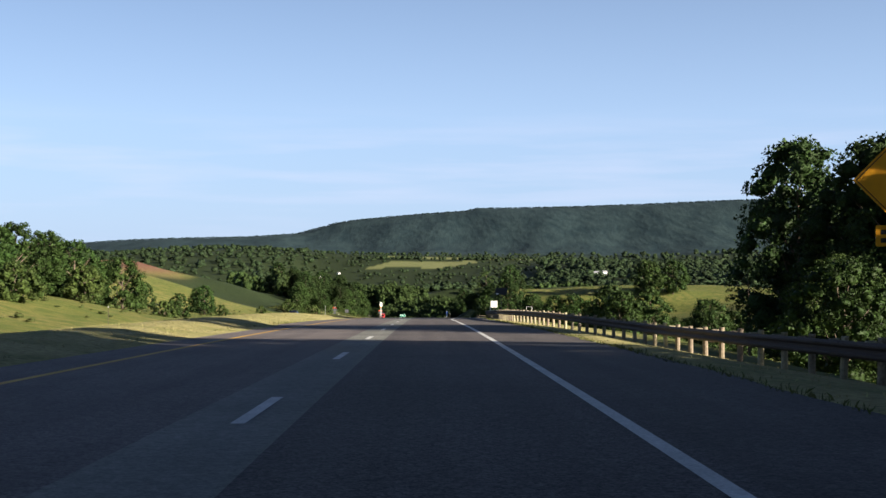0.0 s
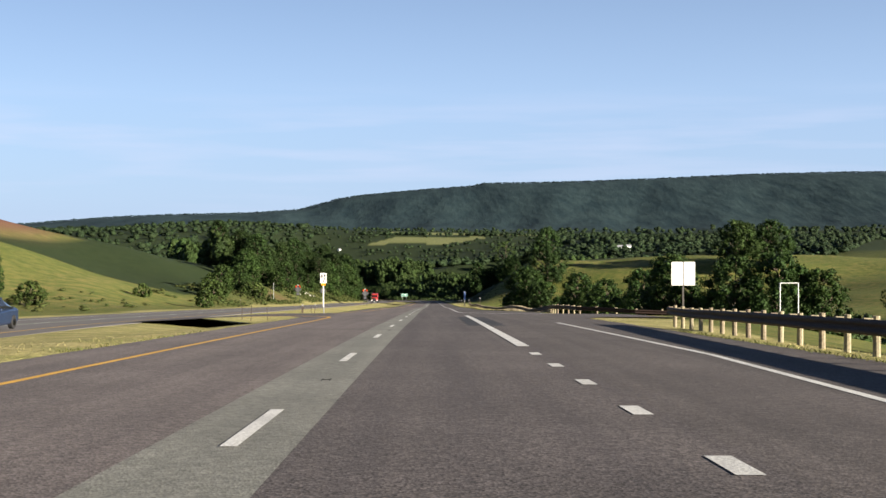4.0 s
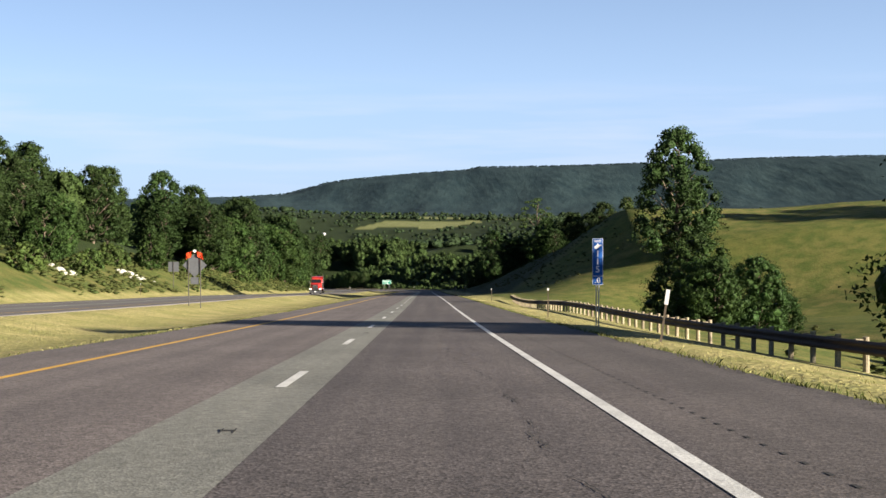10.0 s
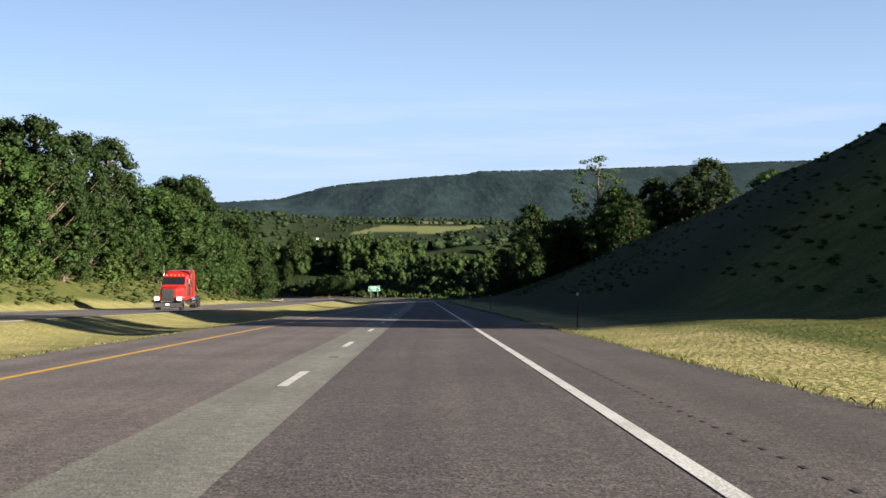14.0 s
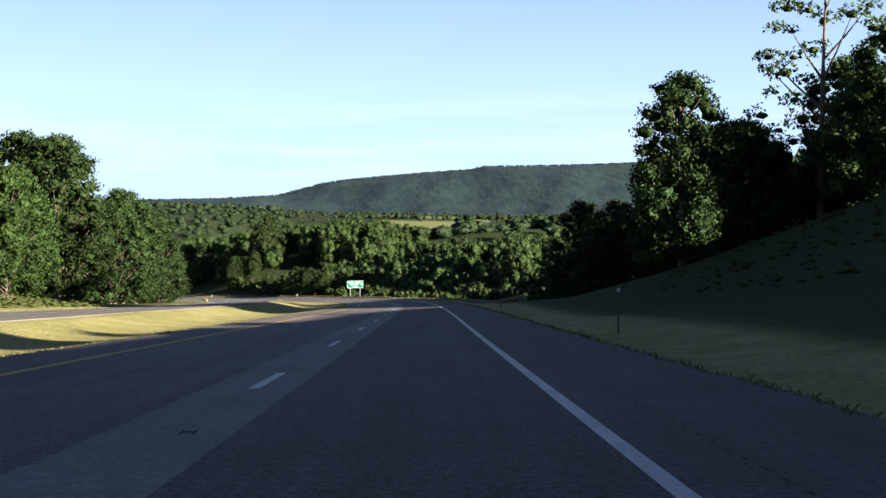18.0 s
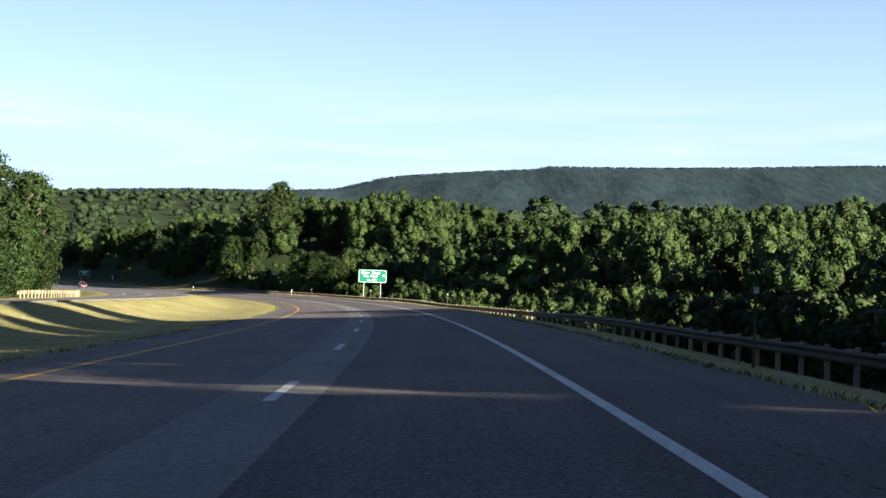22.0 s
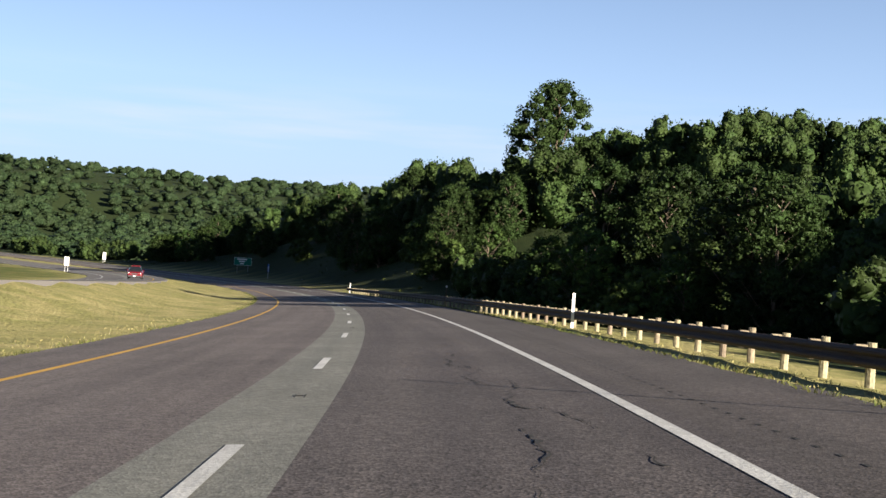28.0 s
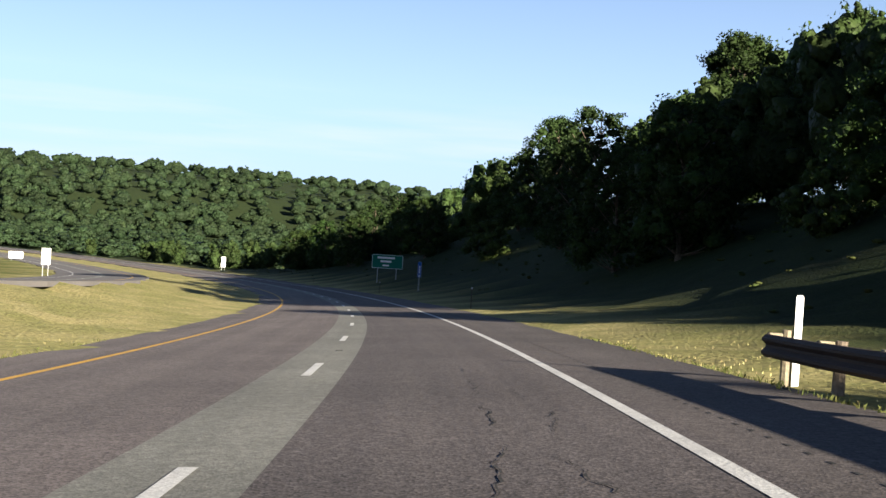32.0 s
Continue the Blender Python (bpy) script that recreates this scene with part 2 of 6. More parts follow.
    L(ms.outputs[0], nt.nodes["Material Output"].inputs["Surface"])
    return m


M_ASPHALT = asphalt_material("asphalt", (0.098, 0.085, 0.081), (0.074, 0.064, 0.063), 0.6)
M_LEFTLANE = asphalt_material("worn_asphalt", (0.146, 0.125, 0.117), (0.112, 0.096, 0.091), 0.45)
M_SHOULDER = asphalt_material("shoulder_asphalt", (0.097, 0.084, 0.079), (0.076, 0.066, 0.062), 0.45)
M_STRIP = asphalt_material("pale_joint_strip", (0.190, 0.190, 0.166), (0.160, 0.161, 0.142), 0.25)
M_FARROAD = material("weathered_asphalt", (0.13, 0.122, 0.117), 0.9, var=0.15, scale=6, fine=30, bump=0.3)
M_WHITE = material("white_road_paint", (0.62, 0.62, 0.59), 0.7, var=0.22, scale=0.8, fine=30, bump=0.3)
M_YELLOW = material("yellow_road_paint", (0.62, 0.36, 0.05), 0.7, var=0.2, scale=0.8, fine=30, bump=0.3)
M_DARK = material("dark_groove", (0.03, 0.03, 0.03), 0.95, var=0.3, scale=1, fine=20)
M_RUST = material("weathering_steel", (0.04, 0.024, 0.019), 0.75, 0.2, var=0.3, scale=1.5, fine=25, bump=0.3)
M_POST = material("weathered_timber", (0.26, 0.22, 0.15), 0.9, var=0.3, scale=0.6, fine=18, bump=0.6, per="object")
M_STEEL = material("galvanised_steel", (0.42, 0.43, 0.43), 0.5, 0.6, var=0.15, scale=0.5, fine=20)
M_DARKSTEEL = material("dark_steel_post", (0.09, 0.085, 0.08), 0.7, 0.3, var=0.2, scale=0.5, fine=20)
M_BARK = material("bark", (0.13, 0.10, 0.075), 0.95, var=0.35, scale=0.7, fine=9, bump=1.0)
M_LEAF = leaf_material("leaves_green", (0.036, 0.062, 0.015), (0.024, 0.045, 0.011), 4.2)
M_LEAF2 = leaf_material("leaves_olive", (0.053, 0.077, 0.019), (0.038, 0.059, 0.015), 4.2)
M_LEAF3 = leaf_material("leaves_dark", (0.028, 0.047, 0.013), (0.020, 0.036, 0.010), 4.0)
# Lighter than leaves_dark, so the colour itself gives the woods a sunlit look.
M_WOODS = leaf_material("leaves_lit_tone", (0.042, 0.062, 0.0175), (0.025, 0.043, 0.012), 4.0)
M_FAR = leaf_material("far_canopy", (0.028, 0.043, 0.017), (0.017, 0.030, 0.013), 1.4)
M_SIGNWHITE = material("white_sheeting", (0.78, 0.78, 0.76), 0.45, var=0.04, scale=1, fine=5, bump=0)
M_REFLECT = material("dull_reflector", (0.46, 0.46, 0.45), 0.5, var=0.1, scale=0.3, fine=8, bump=0)
M_SIGNGREEN = material("green_sheeting", (0.0, 0.13, 0.085), 0.75, var=0.06, scale=1, fine=5, bump=0)
M_SIGNBLUE = material("blue_sheeting", (0.01, 0.09, 0.36), 0.7, var=0.06, scale=1, fine=5, bump=0)
M_SIGNYELLOW = material("yellow_sheeting", (0.75, 0.33, 0.01), 0.4, var=0.06, scale=1, fine=5, bump=0)
M_SIGNBLACK = material("black_legend", (0.015, 0.015, 0.015), 0.5, var=0.1, scale=1, fine=5, bump=0)
M_SIGNBACK = material("bare_aluminium_back", (0.10, 0.105, 0.115), 0.6, 0.2, var=0.12, scale=0.5, fine=8, bump=0)
M_ORANGE = material("orange_flag_cloth", (0.85, 0.09, 0.02), 0.7, var=0.1, scale=0.3, fine=10, bump=0.2)
M_TAR = material("fresh_tar", (0.035, 0.035, 0.037), 0.8, var=0.25, scale=2, fine=45, bump=0.4)
M_DARKWOOD = material("weathered_brown_post", (0.075, 0.058, 0.042), 0.9, var=0.3, scale=0.5, fine=15)
# Bluish base colours put the distance haze into the ridge foliage.
M_HAZY_RIDGE = material("hazy_ridge_canopy", (0.019, 0.037, 0.042), 0.95, var=0.15, scale=150, fine=0.2, bump=0.6, color2=(0.013, 0.028, 0.033), per="island", depth=2.0)
# Darker sign grey; the panel's shade is painted into this colour.
M_SIGNSHADE = material("shaded_grey_sheeting", (0.045, 0.047, 0.053), 0.7, 0.0, var=0.1, scale=0.5, fine=8, bump=0, spec=0.1)
M_ROUGH = material("rough_weeds", (0.046, 0.062, 0.018), 0.85, var=0.25, scale=5, fine=3, bump=0.8, color2=(0.048, 0.054, 0.017), per="island", translucent=0.1, spec=0.1, depth=0.1)

# ================= road axis =================
# The axis is the dashed lane line; u is metres to its right, s metres along it.
def smooth(t):
    t = np.clip(t, 0, 1)
    return t * t * (3 - 2 * t)


def table(s, *pairs):
    """Linear between (place, value) pairs."""
    return np.interp(s, [p[0] for p in pairs], [p[1] for p in pairs])


rows_np = np.array(PATH)
ts, eye = rows_np[:, 0], rows_np[:, 1:4]
bank_t = np.radians(rows_np[:, 5])
side = table(ts, (0, 1.79), (3, 1.66), (6, 1.4), (7.5, 1.65), (9, 1.76), (11, 1.85), (13, 1.74), (16.5, 2.08), (19, 2.18), (20, 2.05), (21.5, 1.81), (23, 1.41), (25, 1.01),
             (26, 1.0), (28, 1.25), (30, 1.34), (32, 1.5))
tang = np.gradient(eye[:, :2], axis=0)
tang /= np.linalg.norm(tang, axis=1)[:, None]
right = np.stack([tang[:, 1], -tang[:, 0]], 1)
ax_xy = eye[:, :2] - right * side[:, None]
ax_z = eye[:, 2] - H_EYE - side * np.tan(bank_t)
# straight on behind the start, and on round the curve past the end
back = [(ax_xy[0] - tang[0] * d, ax_z[0] + d * 0.018) for d in range(120, 0, -8)]
head0 = math.atan2(-tang[-1, 0], tang[-1, 1])
px, py, pz, fwd = *ax_xy[-1], ax_z[-1], []
for k in range(110):
    head0 += (1 / 760 if k < 75 else 0.0) * 8
    px, py = px - math.sin(head0) * 8, py + math.cos(head0) * 8
    pz += 8 * table(k * 8, (0, -0.042), (150, -0.03), (400, -0.008), (900, 0.004))
    fwd.append(((px, py), pz))
raw_xy = np.array([b[0] for b in back] + list(ax_xy) + [f[0] for f in fwd])
raw_z = np.array([b[1] for b in back] + list(ax_z) + [f[1] for f in fwd])
raw_bank = np.concatenate([np.zeros(len(back)), bank_t, np.interp(np.arange(len(fwd)) * 8, [0, 250, 600], [bank_t[-1], bank_t[-1], 0.01])])
raw_s = np.concatenate([[0], np.cumsum(np.linalg.norm(np.diff(raw_xy, axis=0), axis=1))])
raw_s -= raw_s[len(back)]
S_END = raw_s[-1]
AS = np.arange(raw_s[0], S_END, 2.0)


def soften(a, n):
    k = np.hanning(n + 2)[1:-1]
    return np.convolve(np.pad(a, n // 2, "edge"), k / k.sum(), "valid")


AX, AY = (np.interp(AS, raw_s, raw_xy[:, i]) for i in (0, 1))
AX = soften(AX - np.interp(AS, [AS[0], AS[-1]], [AX[0], AX[-1]]), 15) + np.interp(AS, [AS[0], AS[-1]], [AX[0], AX[-1]])
AZ, AB = soften(np.interp(AS, raw_s, raw_z), 21), soften(np.interp(AS, raw_s, raw_bank), 41)
AT = np.stack([np.gradient(AX), np.gradient(AY)], 1)
AT /= np.linalg.norm(AT, axis=1)[:, None]


def lerp_s(arr, s):
    return np.interp(s, AS, arr)


def xy_at(s, u):
    tx, ty = lerp_s(AT[:, 0], s), lerp_s(AT[:, 1], s)
    return lerp_s(AX, s) + ty * u, lerp_s(AY, s) - tx * u


def heading_at(s):
    return math.degrees(math.atan2(-lerp_s(AT[:, 0], s), lerp_s(AT[:, 1], s)))


def su_of(x, y):
    """The nearest place on the axis, and the distance to its right, of many points."""
    s, u = np.empty(len(x)), np.empty(len(x))
    for i in range(0, len(x), 20000):
        dx, dy = x[i:i + 20000, None] - AX[None, ::3], y[i:i + 20000, None] - AY[None, ::3]
        j = np.argmin(dx * dx + dy * dy, 1) * 3
        ox, oy = x[i:i + 20000] - AX[j], y[i:i + 20000] - AY[j]
        s[i:i + 20000] = AS[j] + ox * AT[j, 0] + oy * AT[j, 1]
        u[i:i + 20000] = ox * AT[j, 1] - oy * AT[j, 0]
    return s, u


LEFT_EDGE, RIGHT_EDGE = -5.9, 6.4


def right_edge(s):
    return table(s, (-200, 6.4), (90, 6.4), (150, 9.4), (196, 10.0), (240, 10.0), (262, 6.6), (700, 6.4), (780, 6.2), (2000, 6.0))


def opp_center(s):
    return np.interp(s, [1180, 1330], [-21.5, -28.0])


def opp_dz(s):
    """How far the opposite carriageway lies below the axis."""
    return table(s, (-200, -2.4), (40, -2.2), (110, -1.2), (200, -0.35), (300, -0.1), (350, 0.1), (480, 0.2), (600, 0.0), (700, 0.0), (830, 0.1), (1000, 0.35), (1200, 0.4), (1400, 0.0), (2500, -0.5))


# heights over the road at distances beyond the verge: (s, near, middle, far, beyond)
RIGHT_LAND = [(-200, -1.0, -5, -7, -8), (60, -1.0, -5, -8, -8), (190, -1.0, -5, -9, -9), (215, -0.3, -3, -8, -9), (260, -1.0, -5, -7, -5), (350, -1.2, -5, -5, 3), (430, -1.0, -4, -2, 9), (470, -0.8, -3, 0, 11), (486, -0.3, -1, 3, 12),
              (506, 0.2, 6.4, 12, 13), (530, 0.6, 12.8, 15.5, 15), (580, 0.7, 13, 15, 15), (605, 0.8, 10.5, 12, 12), (648, 0.8, 9.4, 11, 12), (672, 0.8, 8.5, 10.4, 12), (692, 0.6, 8.0, 10.6, 12), (710, 0.4, 5.6, 10.4, 12), (740, -0.6, -1, 6, 9), (770, -1.4, -4, -1, 3), (800, -1.4, -5.5, -4, 0), (836, -1.4, -8, -7, 1), (900, -1.4, -8, -5, 5), (970, -0.8, -4.5, 1.5, 15),
              (1030, -0.4, 0.5, 4, 9), (1080, 0.3, 2.0, 6, 16), (1128, 1.2, 9, 17.5, 29), (1280, 1.6, 9, 15, 19), (1380, 0.3, 1, 2, 3), (1480, -0.5, -2, -2, 0), (2500, -0.5, -2, 0, 2)]
LEFT_LAND = [(-200, 1.5, 6, 10, 12), (60, 1.5, 6.5, 10, 13), (140, 1.5, 6, 10, 12), (172, 1.2, 4.5, 8, 12), (198, 0.3, 1.5, 6, 12), (260, 0.2, 1.6, 8, 15), (330, 0.9, 5, 17, 21), (400, 3.2, 9, 18, 20), (520, 3.6, 10, 13, 12),
             (640, 3.4, 9, 11, 9), (720, 1.0, 5, 6, 3), (770, 0, -1, -3, -6), (900, -0.3, -2, -6, -9), (1100, -0.3, -1, -3, -6), (1400, -0.3, -1, -3, -4), (2500, 0, 0, 0, 0)]


def banked(s, w, land):
    k = np.array(land)
    cols = np.stack([np.interp(s, k[:, 0], soften(k[:, i], 1)) for i in range(1, 5)], 1)
    knots = np.array([0.0, 8, 26, 60, 160])
    vals = np.concatenate([np.zeros((len(s), 1)), cols], 1)
    j = np.clip(np.searchsorted(knots, w) - 1, 0, 3)
    f = np.clip((w - knots[j]) / (knots[j + 1] - knots[j]), 0, 1)
    i = np.arange(len(s))
    return vals[i, j] * (1 - f) + vals[i, j + 1] * f


def rim_dist(az):
    return table(az, (-60, 4000), (-20, 4150), (-10, 4300), (-7.5, 4400), (-5.6, 4450), (-2.2, 4500), (60, 4500))


def far_land(x, y):
    """Valley, foothills and mountain by bearing and distance from the start of the valley."""
    az, r = np.degrees(np.arctan2(x, y - 300)), np.hypot(x, y - 300)
    hill_r = table(az, (-60, 1500), (-40, 1750), (-25, 2210), (-9.5, 3041), (0, 3050), (25, 2600))
    hill_z = table(az, (-60, -4), (-40, 0), (-25, 10), (-12, 38), (-9.5, 36), (-6, 26), (0, 26), (4, 22), (8, 6), (25, 6))
    rim_r = rim_dist(az)
    rim_z = table(az, (-60, 40), (-20, 62), (-15.7, 82), (-10, 106), (-7.5, 123), (-5.6, 162), (-4.6, 173), (-2.2, 189), (0.9, 207), (1.5, 219), (8.4, 238), (13.6, 245), (60, 240))
    near_z = table(az, (-90, -58), (-30, -62), (-10, -55), (0, -46), (8, -14), (25, -10), (90, -10))
    start = table(az, (-90, 700), (-10, 1200), (-7, 1900), (4, 1900), (8, 1000), (90, 500))
    z = near_z + (hill_z - near_z) * smooth((r - start) / (hill_r - start))
    up = np.clip((r - hill_r) / (rim_r - hill_r), 0, 1)
    even = table(az, (-60, 40), (-20, 62), (-10, 106), (-7, 132), (-2.2, 186), (4, 224), (8.4, 236), (13.6, 243), (60, 240))
    rim_z = even + (rim_z - even) * smooth((up - 0.78) / 0.22)
    z = z + (rim_z - hill_z) * np.where(up < 0.3, 0.1 * up / 0.3, 0.1 + 0.9 * smooth((up - 0.3) / 0.7 * 0.93) / smooth(0.93))
    over = np.clip((r - rim_r) / 500, 0, 1)
    spur = np.sin(az * 0.9 + r / 420) + 0.5 * np.sin(az * 2.3 + 1.3 - r / 350)
    z = z + 4.0 * spur * smooth(up / 0.35) * smooth((1 - up) / 0.3)
    return z - 90 * over + 5 * np.sin(x / 210 + y / 330) * np.clip((r - 900) / 900, 0, 1)


def ground_z(x, y, s=None, u=None):
    if s is None:
        s, u = su_of(x, y)
    z0, bank = lerp_s(AZ, s), np.tan(lerp_s(AB, s))
    oc = opp_center(s)
    re = right_edge(s)
    own = z0 + np.clip(u, LEFT_EDGE, re) * bank
    # median: from our left edge to the near edge of the opposite road
    oin, oout = oc + 5.6, oc - 6.2
    zin, zout = z0 + opp_dz(s) + 5.6 * bank * 0.7, z0 + opp_dz(s) - 6.2 * bank * 0.7
    m = np.clip((LEFT_EDGE - u) / (LEFT_EDGE - oin), 0, 1)
    swale = -0.55 * np.sin(np.pi * m) ** 1.3
    swale = swale + table(s, (-200, 1.2), (20, 1.75), (95, 1.7), (150, 1.0), (210, 0)) * np.sin(np.pi * m)
    med = (z0 + LEFT_EDGE * bank) * (1 - m) + zin * m + swale
    opp = zin + (zout - zin) * np.clip((oin - u) / (oin - oout), 0, 1)
    wr, wl = u - re - 1.0, oout - 1.0 - u
    zr = own + banked(s, np.clip(wr, 0, 400), RIGHT_LAND)
    zl = zout + banked(s, np.clip(wl, 0, 400), LEFT_LAND)
    z = np.where(u > LEFT_EDGE, np.where(wr > 0, zr, own), np.where(u > oin, med, np.where(wl > 0, zl, opp)))
    paved = ((u > LEFT_EDGE + 1.3) & (u < re - 1.3)) | ((u > oout + 1.3) & (u < oin - 1.3))
    z = z - np.where(paved, 0.25, 0.02)
    d = np.maximum(wr, wl)
    z = z + 0.5 * np.clip(d / 20, 0, 1) * (np.sin(x / 7.3 + y / 11) + np.sin(x / 13 - y / 17) * 1.2) * np.clip(1 - d / 300, 0, 1)
    far = far_land(x, y)
    past = np.maximum(np.clip((d - 170) / 260, 0, 1), np.clip((s - S_END + 250) / 250, 0, 1))
    return z * (1 - smooth(past)) + far * smooth(past)


def mesh_np(name, verts, faces, mats=(), smooth_shade=False, mat_index=None, k=None):
    """A mesh from arrays; faces is (n, k) of one polygon size."""
    me = bpy.data.meshes.new(name)
    verts, faces = np.asarray(verts, np.float32), np.asarray(faces, np.int32)
    n, k = faces.shape
    me.vertices.add(len(verts))
    me.vertices.foreach_set("co", verts.ravel())
    me.loops.add(n * k)
    me.loops.foreach_set("vertex_index", faces.ravel())
    me.polygons.add(n)
    me.polygons.foreach_set("loop_start", np.arange(0, n * k, k, dtype=np.int32))
    me.polygons.foreach_set("use_smooth", np.full(n, smooth_shade))
    for m in mats:
        me.materials.append(m)
    if mat_index is not None:
        me.polygons.foreach_set("material_index", np.asarray(mat_index, np.int32))
    me.update(calc_edges=True)
    return me


def grid_faces(nr, nc):
    i = np.arange((nr - 1) * (nc - 1))
    a = i // (nc - 1) * nc + i % (nc - 1)
    return np.stack([a, a + 1, a + nc + 1, a + nc], 1)


# ================= ground =================
def spread(a, b, first, ratio):
    out, d = [a], first
    while (out[-1] < b) if b > a else (out[-1] > b):
        out.append(out[-1] + (d if b > a else -d))
        d *= ratio
    return out[1:]


def far_fields(az, r, grow=0.0):
    """1 inside the two hay fields on the far valley side, 0 outside."""
    lower = (r > 2480 - grow + 25 * np.sin(az * 2)) & (r < 2640 + 20 * np.sin(az * 1.3)) & (az > -4.2 + (r - 2480) / 110) & (az < 0.2 + (r - 2480) / 90)
    upper = (r > 2735 - grow * 0.5) & (r < 2850 + 15 * np.sin(az * 1.7)) & (az > -3.2) & (az < 4.6)
    return (lower | upper) * 1.0


gx = np.array(sorted(spread(-60, -5200, 3, 1.045) + list(np.arange(-60, 40, 1.25)) + spread(40, 5200, 1.6, 1.05)))
gy = np.array(sorted(spread(-20, -400, 6, 1.3) + list(np.arange(-20, 1150, 3.0)) + list(np.arange(1150, 1500, 5.0)) + spread(1500, 4150, 7, 1.03) + list(np.arange(4200, 4950, 22.0)) + spread(4960, 8600, 60, 1.1)))
GX, GY = np.meshgrid(gx, gy)
fx, fy = GX.ravel(), GY.ravel()
gs, gu = su_of(fx, fy)
gz = ground_z(fx, fy, gs, gu)
ground_me = mesh_np("ground", np.stack([fx, fy, gz], 1), grid_faces(len(gy), len(gx)), smooth_shade=True)
faz, fr = np.degrees(np.arctan2(fx, fy - 300)), np.hypot(fx, fy - 300)
cover = np.zeros((len(fx), 4), np.float32)          # r: mown, g: wood floor and cut-slope shade, b: red soil, a: hay field
oin_g, oout_g, re_g = opp_center(gs) + 5.6, opp_center(gs) - 6.2, right_edge(gs)
cover[:, 0] = ((gu > oout_g - 2.5) & (gu < re_g + table(gs, (478, 6.0), (500, 3.4), (715, 3.4), (735, 6.0)))) * 1.0
red = np.exp(-(((gs - 378) / 52) ** 2 + ((gu + 90 + 0.08 * (gs - 378)) / 13) ** 2) ** 2)
cover[:, 2] = np.maximum(red, 0.4 * np.exp(-(((gs - 409) / 15) ** 2 + ((gu + 34.2) / 3.2) ** 2) ** 2))
hay = far_fields(faz, fr) + np.exp(-(((faz - 11) / 2.6) ** 2 + ((fr - 1500) / 50) ** 2) ** 3)
cover[:, 3] = np.clip(hay, 0, 1)
dd = np.maximum(gu - re_g, oout_g - gu)
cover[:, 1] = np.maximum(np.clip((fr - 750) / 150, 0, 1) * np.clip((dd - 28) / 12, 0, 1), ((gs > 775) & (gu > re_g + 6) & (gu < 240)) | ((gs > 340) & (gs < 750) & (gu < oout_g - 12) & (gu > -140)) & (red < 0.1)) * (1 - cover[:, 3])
# Cut slopes are painted with the dark floor tone in place of their shade.
slope_shade = smooth((gs - 524) / 24) * smooth((735 - gs) / 20) + smooth((gs - 1040) / 40) * smooth((1420 - gs) / 40)
cover[:, 1] = np.maximum(cover[:, 1], 0.9 * slope_shade * np.clip((gu - re_g - 3) / 2, 0, 1) * np.clip((95 - gu) / 25, 0, 1))
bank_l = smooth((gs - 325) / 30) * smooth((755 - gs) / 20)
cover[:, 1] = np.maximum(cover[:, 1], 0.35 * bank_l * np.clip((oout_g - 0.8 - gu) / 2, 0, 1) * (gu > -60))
att = ground_me.attributes.new("cover", "FLOAT_COLOR", "POINT")
att.data.foreach_set("color", cover.ravel())
# Where the haze-tinted ridge colour takes over from the ground's own.
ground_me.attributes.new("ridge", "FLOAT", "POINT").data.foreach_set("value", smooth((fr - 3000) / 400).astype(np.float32))


